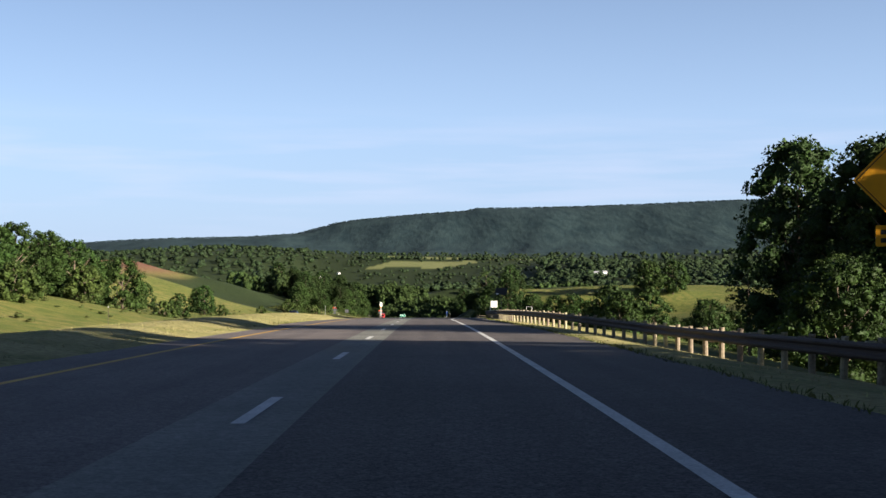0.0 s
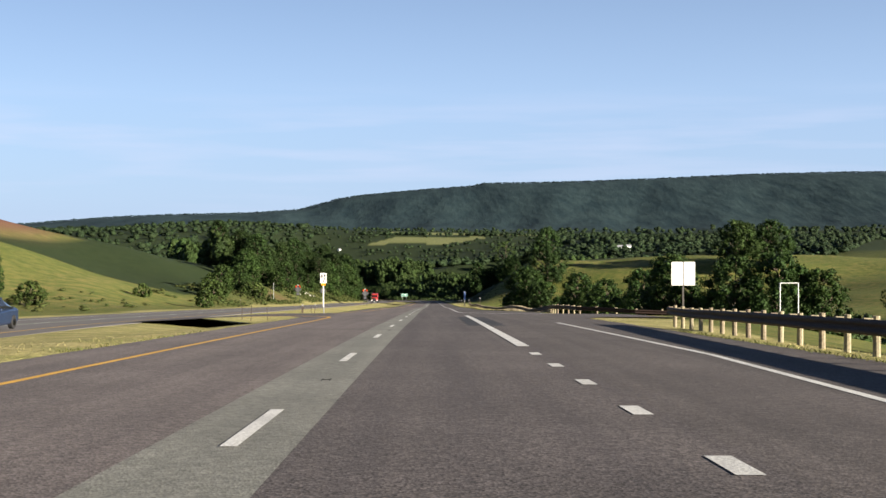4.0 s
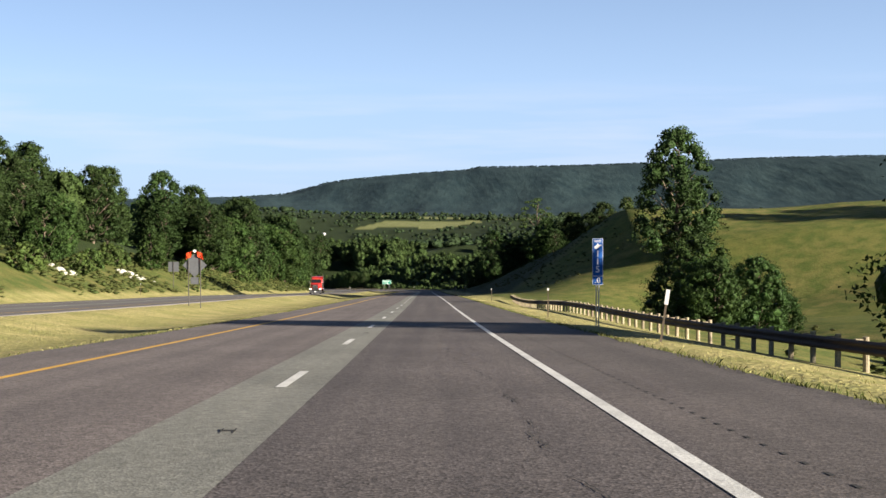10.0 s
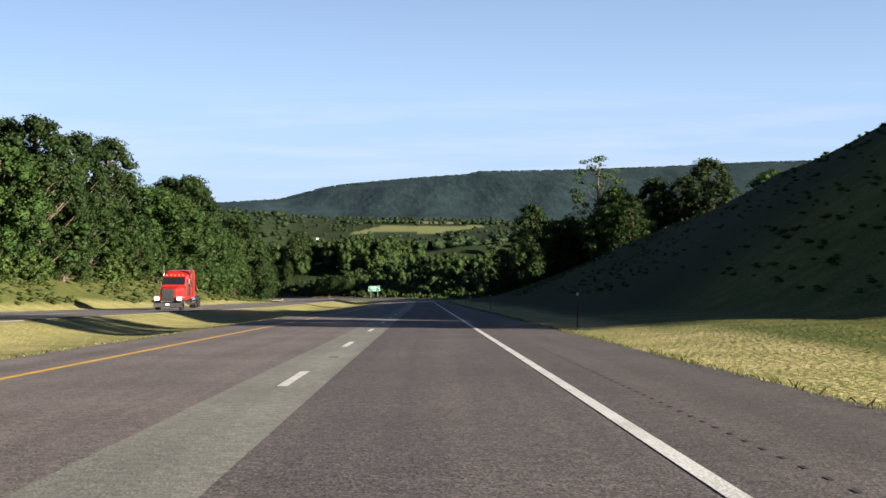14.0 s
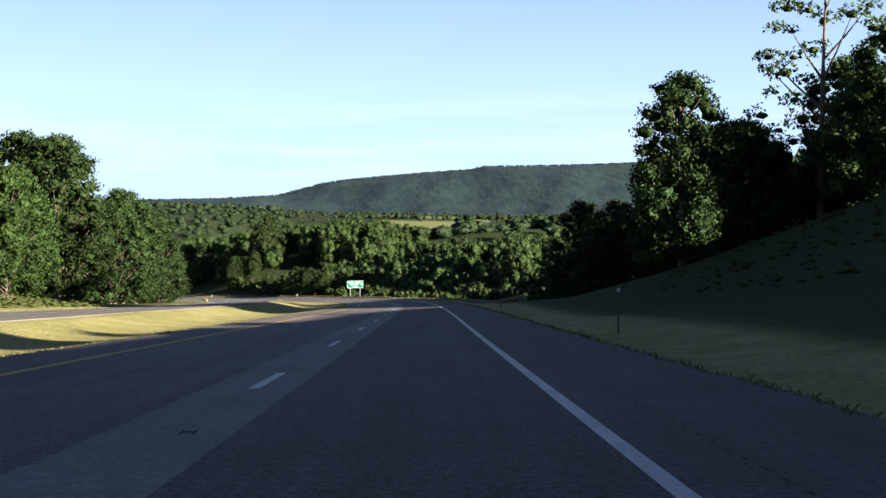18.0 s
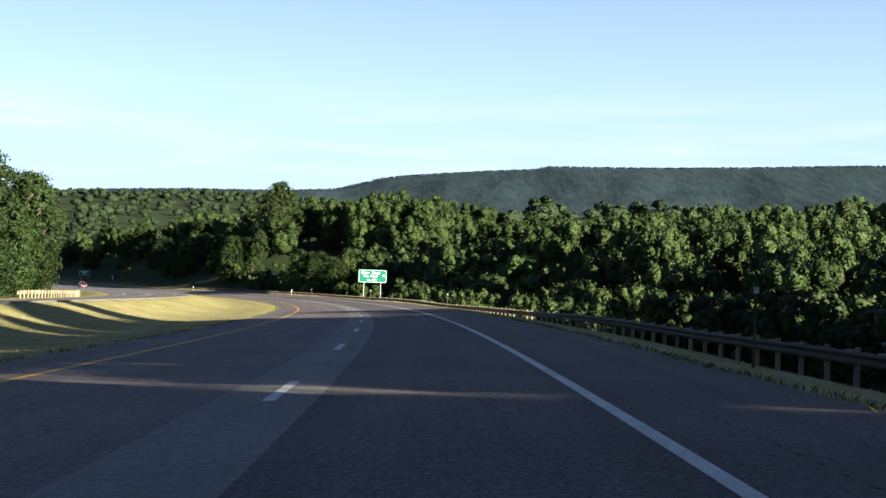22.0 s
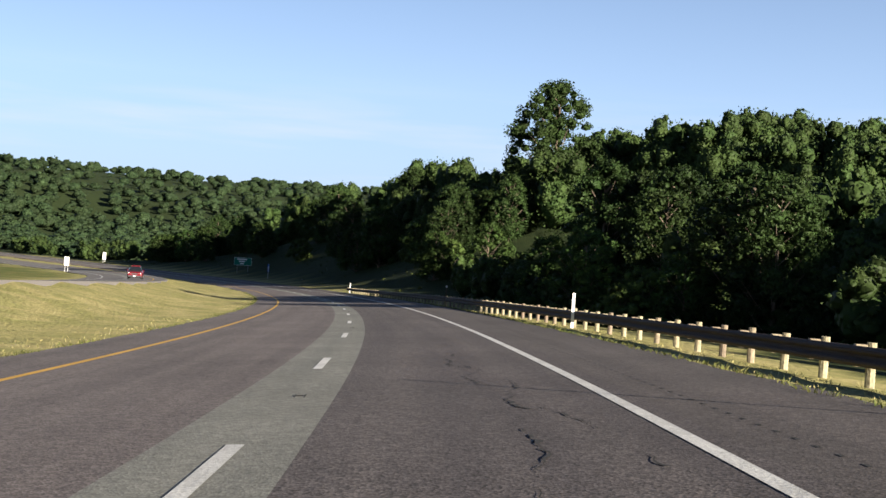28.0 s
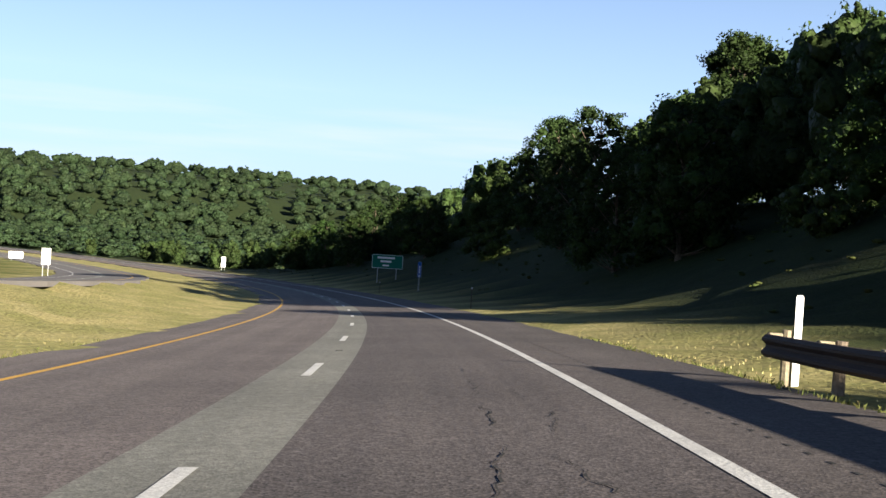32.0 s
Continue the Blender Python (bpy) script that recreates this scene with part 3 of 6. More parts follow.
def ground_material():
    m = bpy.data.materials.new("meadow")
    m.use_nodes = True
    nt = m.node_tree
    N, L = nt.nodes.new, nt.links.new
    bsdf = nt.nodes["Principled BSDF"]
    bsdf.inputs["Roughness"].default_value = 0.95
    bsdf.inputs["Specular IOR Level"].default_value = 0.1
    geo, at = N("ShaderNodeNewGeometry"), N("ShaderNodeAttribute")
    at.attribute_name = "cover"
    sep = N("ShaderNodeSeparateColor")
    L(at.outputs["Color"], sep.inputs["Color"])

    def noise(scale, detail=5):
        n = N("ShaderNodeTexNoise")
        n.inputs["Scale"].default_value, n.inputs["Detail"].default_value = scale, detail
        L(geo.outputs["Position"], n.inputs["Vector"])
        return n.outputs["Fac"]

    def ramp(fac, a, b, lo=0.38, hi=0.62):
        r = N("ShaderNodeMapRange")
        r.inputs["From Min"].default_value, r.inputs["From Max"].default_value = lo, hi
        L(fac, r.inputs["Value"])
        return mixc(r.outputs["Result"], a, b)

    def mixc(fac, a, b):
        x = N("ShaderNodeMix")
        x.data_type = "RGBA"
        L(fac, x.inputs["Factor"])
        for k, c in (("A", a), ("B", b)):
            if isinstance(c, tuple):
                x.inputs[k].default_value = (*c, 1)
            else:
                L(c, x.inputs[k])
        return x.outputs["Result"]

    big, mid, fine = noise(0.06), noise(0.5), noise(7.0, 8)
    rough_grass = ramp(mid, ramp(big, (0.125, 0.132, 0.034), (0.165, 0.150, 0.050)), (0.080, 0.105, 0.025))
    mown = ramp(mid, ramp(big, (0.365, 0.318, 0.142), (0.305, 0.275, 0.115)), (0.235, 0.228, 0.083))
    soil = ramp(fine, (0.17, 0.065, 0.05), (0.11, 0.07, 0.045))
    # Wood floor; also the dark tone laid over the cut slopes for shade.
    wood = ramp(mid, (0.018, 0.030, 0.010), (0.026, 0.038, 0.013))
    hayf = ramp(big, (0.165, 0.172, 0.075), (0.14, 0.16, 0.06))
    col = mixc(sep.outputs["Red"], rough_grass, mown)
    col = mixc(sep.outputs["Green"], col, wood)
    col = mixc(sep.outputs["Blue"], col, soil)
    col = mixc(at.outputs["Alpha"], col, hayf)
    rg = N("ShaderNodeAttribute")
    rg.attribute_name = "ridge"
    flat = N("ShaderNodeVectorMath")
    flat.operation = "MULTIPLY"
    flat.inputs[1].default_value = (1.0, 0.3, 0.6)
    L(geo.outputs["Position"], flat.inputs[0])
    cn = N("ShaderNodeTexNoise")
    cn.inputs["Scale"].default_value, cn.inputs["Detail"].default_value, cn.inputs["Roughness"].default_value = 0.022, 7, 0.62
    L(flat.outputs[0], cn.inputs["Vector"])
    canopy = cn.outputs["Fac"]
    # Ridge ground carries the same haze blue in its base colour.
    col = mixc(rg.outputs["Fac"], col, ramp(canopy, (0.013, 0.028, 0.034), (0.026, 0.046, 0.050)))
    hs = N("ShaderNodeHueSaturation")
    mr = N("ShaderNodeMapRange")
    mr.inputs["From Min"].default_value, mr.inputs["From Max"].default_value = 0.3, 0.7
    mr.inputs["To Min"].default_value, mr.inputs["To Max"].default_value = 0.62, 1.35
    L(fine, mr.inputs["Value"])
    L(mr.outputs["Result"], hs.inputs["Value"])
    L(col, hs.inputs["Color"])
    L(hs.outputs["Color"], bsdf.inputs["Base Color"])
    bp = N("ShaderNodeBump")
    bp.inputs["Strength"].default_value, bp.inputs["Distance"].default_value = 0.8, 0.12
    L(fine, bp.inputs["Height"])
    lift = N("ShaderNodeMath")
    lift.operation = "MULTIPLY"
    L(canopy, lift.inputs[0])
    L(rg.outputs["Fac"], lift.inputs[1])
    b2 = N("ShaderNodeBump")
    b2.inputs["Strength"].default_value, b2.inputs["Distance"].default_value = 1.0, 5.0
    L(lift.outputs[0], b2.inputs["Height"])
    L(bp.outputs["Normal"], b2.inputs["Normal"])
    L(b2.outputs["Normal"], bsdf.inputs["Normal"])
    return m


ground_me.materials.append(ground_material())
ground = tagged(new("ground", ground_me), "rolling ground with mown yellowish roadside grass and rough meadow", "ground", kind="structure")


# ================= roads =================
def strip(name, s_list, u_cols, dz=0.0, mats=(), col_mats=None, zf=None, ragged=0.0, sink=0.0):
    """A ribbon along the axis through the columns u_cols (numbers or functions of s)."""
    s_list = np.asarray(s_list, float)
    cols = [np.full(len(s_list), c) if isinstance(c, (int, float)) else c(s_list) for c in u_cols]
    U = np.stack(cols, 1)
    if ragged:
        rng = np.random.default_rng(len(name) + len(s_list))
        U[:, 0] += rng.normal(0, ragged, len(s_list))
        U[:, -1] += rng.normal(0, ragged, len(s_list))
    S = np.repeat(s_list[:, None], U.shape[1], 1)
    x, y = xy_at(S.ravel(), U.ravel())
    z = (zf or own_z)(S.ravel(), U.ravel()) + dz
    nc = U.shape[1]
    if sink:
        z = z.reshape(-1, nc)
        x, y = x.reshape(-1, nc), y.reshape(-1, nc)
        x, y = (np.concatenate([a[:, :1], a, a[:, -1:]], 1) for a in (x, y))
        z = np.concatenate([z[:, :1] - sink, z, z[:, -1:] - sink], 1)
        nc += 2
        x, y, z = x.ravel(), y.ravel(), z.ravel()
    f = grid_faces(len(s_list), nc)[:, ::-1]
    mi = None
    if col_mats:
        cm = [col_mats[0]] + list(col_mats) + [col_mats[-1]] if sink else list(col_mats)
        mi = np.tile(cm, len(s_list) - 1)
    f = f[:, ::-1]
    me = mesh_np(name, np.stack([x, y, z], 1), f, mats, mat_index=mi, smooth_shade=False)
    if sink:
        lane = np.stack([np.concatenate([U[:, :1], U, U[:, -1:]], 1).ravel(), np.repeat(s_list, nc), np.zeros(len(s_list) * nc)], 1)
        me.attributes.new("lane", "FLOAT_VECTOR", "POINT").data.foreach_set("vector", lane.astype(np.float32).ravel())
    return me


def own_z(s, u):
    return lerp_s(AZ, s) + u * np.tan(lerp_s(AB, s))


def opp_z(s, u):
    return lerp_s(AZ, s) + opp_dz(s) + (u - opp_center(s)) * np.tan(lerp_s(AB, s)) * 0.7


def child(name, me, parent, label=""):
    ob = new(name, me)
    ob.parent = parent
    if label:
        ob["label"] = label
    return ob


ROAD_S = np.arange(-110, S_END - 10, 2.0)
road = tagged(new("road", strip("road", ROAD_S, [LEFT_EDGE, -4.3, -0.62, 0.52, 3.9, right_edge], 0, (M_ASPHALT, M_STRIP, M_SHOULDER, M_LEFTLANE), [3, 3, 1, 0, 2], ragged=0.05, sink=0.3)),
              "two-lane asphalt carriageway with a paler strip along its lane line", "road", kind="structure")
opp_road = tagged(new("road_opposite", strip("road_opposite", ROAD_S, [lambda s: opp_center(s) - 6.2, lambda s: opp_center(s) - 0.5, lambda s: opp_center(s) + 0.5, lambda s: opp_center(s) + 5.6], 0,
                                        (M_FARROAD, M_STRIP), [0, 1, 0], zf=opp_z, ragged=0.05, sink=0.3)),
                  "weathered grey asphalt carriageway beyond the grass median", "road", kind="structure")


def white_edge(s):
    return table(s, (-200, 3.66), (93, 3.66), (112, 4.45), (136, 6.0), (160, 7.1), (400, 7.1))


def lane_edge(s):
    return table(s, (262, 3.66), (720, 3.66), (780, 3.56), (940, 3.58), (1050, 3.66))


EL = 0.075
child("edge_line", strip("edge_line", np.arange(-110, 192, 2.0), [lambda s: white_edge(s) - EL, lambda s: white_edge(s) + EL], 0.005, (M_WHITE,)), road, "worn white edge line")
child("edge_line", strip("edge_line", np.arange(262, S_END - 10, 2.0), [lambda s: lane_edge(s) - EL, lambda s: lane_edge(s) + EL], 0.005, (M_WHITE,)), road, "worn white edge line")
child("edge_line", strip("edge_line", np.arange(-110, 176, 2.0), [-4.1 - EL, -4.1 + EL], 0.005, (M_YELLOW,)), road, "yellow median edge line")
child("edge_line", strip("edge_line", np.arange(216, S_END - 10, 2.0), [lambda s: -4.1 - EL - table(s, (216, 5.0), (228, 1.2), (245, 0.2), (260, 0)), lambda s: -4.1 + EL - table(s, (216, 5.0), (228, 1.2), (245, 0.2), (260, 0))], 0.005, (M_YELLOW,)), road, "yellow median edge line")
DASH0 = 11.43
for k in range(-8, 130):
    a = DASH0 + k * 12.192
    if -105 < a < S_END - 20:
        child("lane_dash", strip("lane_dash", [a, a + 1.524, a + 3.048], [-0.07, 0.07], 0.006, (M_WHITE,)), road)
        child("lane_dash", strip("lane_dash", [a, a + 3.048], [lambda s: opp_center(s) - 0.07, lambda s: opp_center(s) + 0.07], 0.006, (M_WHITE,), zf=opp_z), opp_road)
for off, mt in ((-3.8, M_WHITE), (3.8, M_YELLOW)):
    child("edge_line", strip("edge_line", ROAD_S[2:-2], [lambda s, o=off: opp_center(s) + o - EL, lambda s, o=off: opp_center(s) + o + EL], 0.006, (mt,), zf=opp_z), opp_road)

# ================= vegetation =================
def rand_rot(rng, n):
    q = rng.normal(size=(n, 4))
    q /= np.linalg.norm(q, axis=1)[:, None]
    w, x, y, z = q.T
    return np.stack([np.stack([1 - 2 * (y * y + z * z), 2 * (x * y - z * w), 2 * (x * z + y * w)], -1),
                     np.stack([2 * (x * y + z * w), 1 - 2 * (x * x + z * z), 2 * (y * z - x * w)], -1),
                     np.stack([2 * (x * z - y * w), 2 * (y * z + x * w), 1 - 2 * (x * x + y * y)], -1)], 1)


def leaf_sprays(rng, pos, size):
    """Small loose leaf sprays: one slim three-cornered leaf at each place, turned at random."""
    n = len(pos)
    R = rand_rot(rng, n)
    sz = size * rng.uniform(0.6, 1.4, n)
    base = np.array([[-0.5, -0.22, 0.0], [0.55, -0.05, 0.06], [-0.15, 0.5, -0.04]])
    v = np.einsum("nij,kj->nki", R, base) * sz[:, None, None] + pos[:, None, :]
    return v.reshape(-1, 3), np.arange(3 * n).reshape(n, 3)


def lobe_hearts(rng, cs, rs, fill, flat=0.8, fine=1):
    """The dense leafy heart of each lobe, uneven."""
    bm = bmesh.new()
    bmesh.ops.create_icosphere(bm, subdivisions=fine, radius=1.0)
    v = np.array([w.co for w in bm.verts])
    f = np.array([[w.index for w in q.verts] for q in bm.faces])
    bm.free()
    V = []
    for c, r in zip(cs, rs):
        turned = v @ rand_rot(rng, 1)[0].T
        V.append(c + turned * r * fill * rng.uniform(0.78, 1.2, (len(v), 1)) * np.array([1, 1, flat]))
    return np.concatenate(V), np.concatenate([f + i * len(v) for i in range(len(cs))])


def crown_points(rng, n, H, rad, base, lobes, flat=0.8, waist=0.42):
    """Places in a crown made of many lobes of foliage over an uneven, rounded outline."""
    f = (np.arange(lobes) + rng.uniform(0, 1, lobes)) / lobes
    a = np.arange(lobes) * 2.39996 + rng.normal(0, 0.35, lobes)
    w = rad * np.sqrt(np.clip(1 - ((f - waist) / np.where(f > waist, 1.02 - waist, waist + 0.22)) ** 2, 0.03, 1))
    bulge = 1 + 0.16 * np.sin(a * 2 + rng.uniform(0, 6)) + 0.10 * np.sin(a * 3 + f * 7 + rng.uniform(0, 6))
    out = np.where(rng.random(lobes) < 0.24, rng.uniform(0.1, 0.45, lobes), rng.uniform(0.66, 0.9, lobes))
    rr = w * out * bulge
    cs = np.stack([rr * np.cos(a), rr * np.sin(a), base + (H - base) * (0.06 + 0.88 * f)], 1)
    rs = rad * (0.14 + 0.18 * rng.random(lobes) ** 1.4) * (1.15 - 0.4 * f)
    pick = rng.choice(len(cs), n, p=rs ** 2 / (rs ** 2).sum())
    d = rng.normal(size=(n, 3))
    d /= np.linalg.norm(d, axis=1)[:, None]
    away = cs[pick] - np.array([0, 0, base + (H - base) * 0.4])
    away /= np.linalg.norm(away, axis=1)[:, None]
    d = np.where((np.sum(d * away, 1) < -0.15)[:, None], -d, d)
    r = rs[pick] * (0.75 + 0.7 * rng.beta(1.6, 2.6, n))
    p = cs[pick] + d * r[:, None] * np.array([1, 1, flat])
    return p, cs, rs


def tube(path, radii, n=7):
    path, radii = np.asarray(path, float), np.asarray(radii, float)
    a = np.linspace(0, 2 * np.pi, n, endpoint=False)
    t = np.gradient(path, axis=0)
    t /= np.linalg.norm(t, axis=1)[:, None] + 1e-9
    side1 = np.cross(t, [0.31, 0.95, 0.05])
    side1 /= np.linalg.norm(side1, axis=1)[:, None]
    side2 = np.cross(t, side1)
    v = path[:, None] + radii[:, None, None] * (np.cos(a)[None, :, None] * side1[:, None] + np.sin(a)[None, :, None] * side2[:, None])
    i, j = np.meshgrid(np.arange(len(path) - 1), np.arange(n), indexing="ij")
    f = np.stack([i * n + j, i * n + (j + 1) % n, (i + 1) * n + (j + 1) % n, (i + 1) * n + j], -1).reshape(-1, 4)
    return v.reshape(-1, 3), f


def join(parts):
    vs, fs, o = [], [], 0
    for v, f in parts:
        vs.append(v)
        fs.append(f + o)
        o += len(v)
    return np.concatenate(vs), np.concatenate(fs)


def make_tree(name, seed, H, rad, base, lobes, n, card, leaf, label, flat=0.8, trunk_r=0.2, waist=0.42, fill=0.8):
    rng = np.random.default_rng(seed)
    p, cs, rs = crown_points(rng, n, H, rad, base, lobes, flat, waist)
    crown = mesh_np("crown", *join([leaf_sprays(rng, p, card), lobe_hearts(rng, cs, rs, fill, flat)]), (leaf,), smooth_shade=True)
    bend = rng.normal(0, 0.3, 2)
    zs = np.array([-0.8, 0.0, 0.25, 0.5, 0.75, 0.93]) * H
    zs[0] = -0.8
    stem = [(bend[0] * (z / H) ** 2, bend[1] * (z / H) ** 2, z) for z in zs]
    parts = [tube(stem, trunk_r * np.array([1.5, 1.15, 0.85, 0.6, 0.35, 0.1]))]
    for c, r in list(zip(cs, rs))[::3]:
        z0 = max(base * 0.75, c[2] - np.hypot(c[0], c[1]) * 0.9 - 0.4)
        z0 = min(z0, H * 0.85)
        s0 = np.array([bend[0] * (z0 / H) ** 2, bend[1] * (z0 / H) ** 2, z0])
        mid = (s0 + c) / 2 + np.array([0, 0, -0.15 * r])
        parts.append(tube([s0, mid, c], trunk_r * np.array([0.38, 0.24, 0.08]), 5))
    root = tagged(new("tree"), label, "tree")
    child("trunk", mesh_np("trunk", *join(parts), (M_BARK,), smooth_shade=True), root)
    child("crown", crown, root)
    return root


PROTO = {
    "round": make_tree("tree", 1, 12, 4.9, 0.5, 120, 9000, 0.26, M_LEAF, "full round-crowned broadleaf tree in summer leaf", trunk_r=0.24, fill=0.68),
    "tall": make_tree("tree", 2, 17, 4.9, 0.8, 140, 11500, 0.28, M_LEAF3, "tall dark green broadleaf tree in full leaf", trunk_r=0.28, waist=0.36, fill=0.68),
    "open": make_tree("tree", 3, 14, 3.4, 1.5, 46, 4200, 0.20, M_LEAF2, "open-crowned olive green tree with feathery leaf sprays", flat=0.55, trunk_r=0.2, waist=0.6, fill=0.45),
    "leafy": make_tree("tree", 7, 11, 4.4, 0.2, 220, 17000, 0.17, M_LEAF, "broadleaf tree in fine bright summer leaf beside the guardrail", trunk_r=0.2, waist=0.4, fill=0.62),
    "young": make_tree("tree", 4, 8, 3.0, 0.15, 80, 5200, 0.21, M_LEAF, "young leafy tree branching close to the ground", trunk_r=0.13, waist=0.33, fill=0.7),
    "bush": make_tree("tree", 5, 4.2, 2.6, 0.0, 64, 2600, 0.16, M_LEAF2, "dense roadside shrub in leaf", trunk_r=0.08, waist=0.3),
    "locust": make_tree("tree", 6, 14, 4.6, 0.7, 110, 9500, 0.27, M_LEAF3, "slender tree with layered flat leaf sprays", flat=0.6, trunk_r=0.2, waist=0.5, fill=0.62),
}
PROTO["bush"].name = "shrub"
tagged(PROTO["bush"], category="shrub")
PLACED = []


def gz1(s, u):
    x, y = xy_at(np.array([s]), np.array([u]))
    return float(x[0]), float(y[0]), float(ground_z(x, y, np.array([float(s)]), np.array([float(u)]))[0])


USED = set()


def plant(kind, s, u, size=1.0, turn=0.0, group="", label=""):
    x, y, z = gz1(s, u)
    m = pose(x, y, z - 0.05, 0, 0, turn) @ Matrix.Diagonal((size, size, size, 1))
    src = PROTO[kind]
    if kind not in USED:
        USED.add(kind)
        src.matrix_basis = m
        ob = src
    else:
        ob = copy_thing(src, Matrix())
        ob.matrix_basis = m
    if group:
        ob["group"] = group
    if label:
        ob["label"] = label
    PLACED.append((x, y))
    return ob


def belt(seed, s0, s1, u0, u1, count, kinds, lo, hi, group):
    rng = np.random.default_rng(seed)
    for i in range(count):
        plant(kinds[rng.integers(len(kinds))], rng.uniform(s0, s1), rng.uniform(u0, u1), rng.uniform(lo, hi), rng.uniform(0, 360), group)


# distant woods: each crown a shaded core with loose sprays of leaves over it
def far_template(seed, n, card, lobes=6, fill=0.8, fine=1):
    """A rounded crown of several lobes, reaching from -1 to about 1, with loose leaf sprays over them."""
    rng = np.random.default_rng(seed)
    nb = max(1, int(round(lobes * 0.3)))
    a, h = rng.uniform(0, 6.283, nb) + np.arange(nb) * 2.4, rng.uniform(-0.4, 0.5, nb)
    w = rng.uniform(0.2, 0.55, nb) * np.sqrt(1 - np.clip(h, 0, 1) ** 2)
    cs = np.concatenate([np.stack([w * np.cos(a), w * np.sin(a), h], 1), [[0, 0, -0.3]]])
    rs = np.concatenate([rng.uniform(0.28, 0.5, nb) * (4 / (nb + 3)) ** 0.3, [0.66]])
    bough = rng.integers(nb + 1, size=lobes - nb)
    way = rng.normal(size=(lobes - nb, 3)) + np.array([0, 0, 0.35])
    way /= np.linalg.norm(way, axis=1)[:, None]
    rt = rs[bough] * rng.uniform(0.16, 0.42, lobes - nb)
    ct = cs[bough] + way * rs[bough][:, None] * rng.uniform(0.8, 1.02, (lobes - nb, 1))
    hearts = [lobe_hearts(rng, cs, rs, fill, 0.95, fine)] + ([lobe_hearts(rng, ct, rt, fill, 0.8, 1)] if lobes > nb else [])
    cs, rs = np.concatenate([cs, ct]), np.concatenate([rs, rt])
    pick = rng.choice(len(cs), n, p=rs ** 2 / (rs ** 2).sum())
    d = rng.normal(size=(n, 3))
    d /= np.linalg.norm(d, axis=1)[:, None]
    p = cs[pick] + d * (rs[pick] * (0.78 + 0.5 * rng.beta(1.5, 2.5, n)))[:, None]
    return join(hearts + [leaf_sprays(rng, p, card)])


def woods(name, x, y, size, templates, mat, label, seed, tall=(0.9, 1.25)):
    """Crowns of the given widths on the ground; tall: the half height over the half width."""
    rng = np.random.default_rng(seed)
    z = ground_z(x, y)
    vs, fs, o = [], [], 0
    for i in range(len(x)):
        v, f = templates[rng.integers(len(templates))]
        a, r = rng.uniform(0, 6.28), size[i] * 0.5
        c, s = np.cos(a) * r, np.sin(a) * r
        hgt = r * rng.uniform(*tall)
        vs.append(np.stack([x[i] + c * v[:, 0] - s * v[:, 1], y[i] + s * v[:, 0] + c * v[:, 1], z[i] + hgt * (v[:, 2] + 1.0)], 1))
        fs.append(f + o)
        o += len(v)
    return tagged(new(name, mesh_np(name, np.concatenate(vs), np.concatenate(fs), (mat,), smooth_shade=True)), label, "woods", kind="stuff")

# ================= building blocks =================
def thing(name, label, category, group="", at=None):
    ob = tagged(new(name), label, category, group)
    if at is not None:
        ob.matrix_basis = at
    return ob


def part(name, bm, mat, parent, label="", bevel=0.0, smooth_shade=False):
    """Links a bmesh as one mesh object under a thing or a part."""
    if bevel:
        bmesh.ops.bevel(bm, geom=list(bm.edges), offset=bevel, segments=1, affect="EDGES", clamp_overlap=True)
    me = bpy.data.meshes.new(name)
    bm.to_mesh(me)
    bm.free()
    me.materials.append(mat)
    if smooth_shade:
        for p in me.polygons:
            p.use_smooth = True
    return child(name, me, parent, label)


def box(size, at=(0, 0, 0), rot=None, bm=None):
    bm = bm or bmesh.new()
    m = Matrix.Translation(at) @ (rot or Matrix()) @ Matrix.Diagonal((*size, 1))
    bmesh.ops.create_cube(bm, size=1, matrix=m)
    return bm


def rod(r, length, at=(0, 0, 0), rot=None, n=10, r2=None, bm=None):
    """A tapered rod along z, its foot at the given place."""
    bm = bm or bmesh.new()
    m = Matrix.Translation(at) @ (rot or Matrix()) @ Matrix.Translation((0, 0, length / 2))
    bmesh.ops.create_cone(bm, cap_ends=True, segments=n, radius1=r, radius2=r if r2 is None else r2, depth=length, matrix=m)
    return bm


def plate(outline, thick, at=(0, 0, 0)):
    """A flat plate from an outline in x and z, facing -y, its face at the given place."""
    bm = bmesh.new()
    f = bm.faces.new([bm.verts.new((at[0] + x, at[1], at[2] + z)) for x, z in outline])
    r = bmesh.ops.extrude_face_region(bm, geom=[f])
    for v in r["geom"]:
        if isinstance(v, bmesh.types.BMVert):
            v.co.y += thick
    bmesh.ops.recalc_face_normals(bm, faces=bm.faces)
    return bm


def rounded(w, h, r, n=4):
    out = []
    for cx, cz, a0 in ((w / 2 - r, h / 2 - r, 0), (-w / 2 + r, h / 2 - r, 90), (-w / 2 + r, -h / 2 + r, 180), (w / 2 - r, -h / 2 + r, 270)):
        for i in range(n + 1):
            a = radians(a0 + 90 * i / n)
            out.append((cx + r * math.cos(a), cz + r * math.sin(a)))
    return out


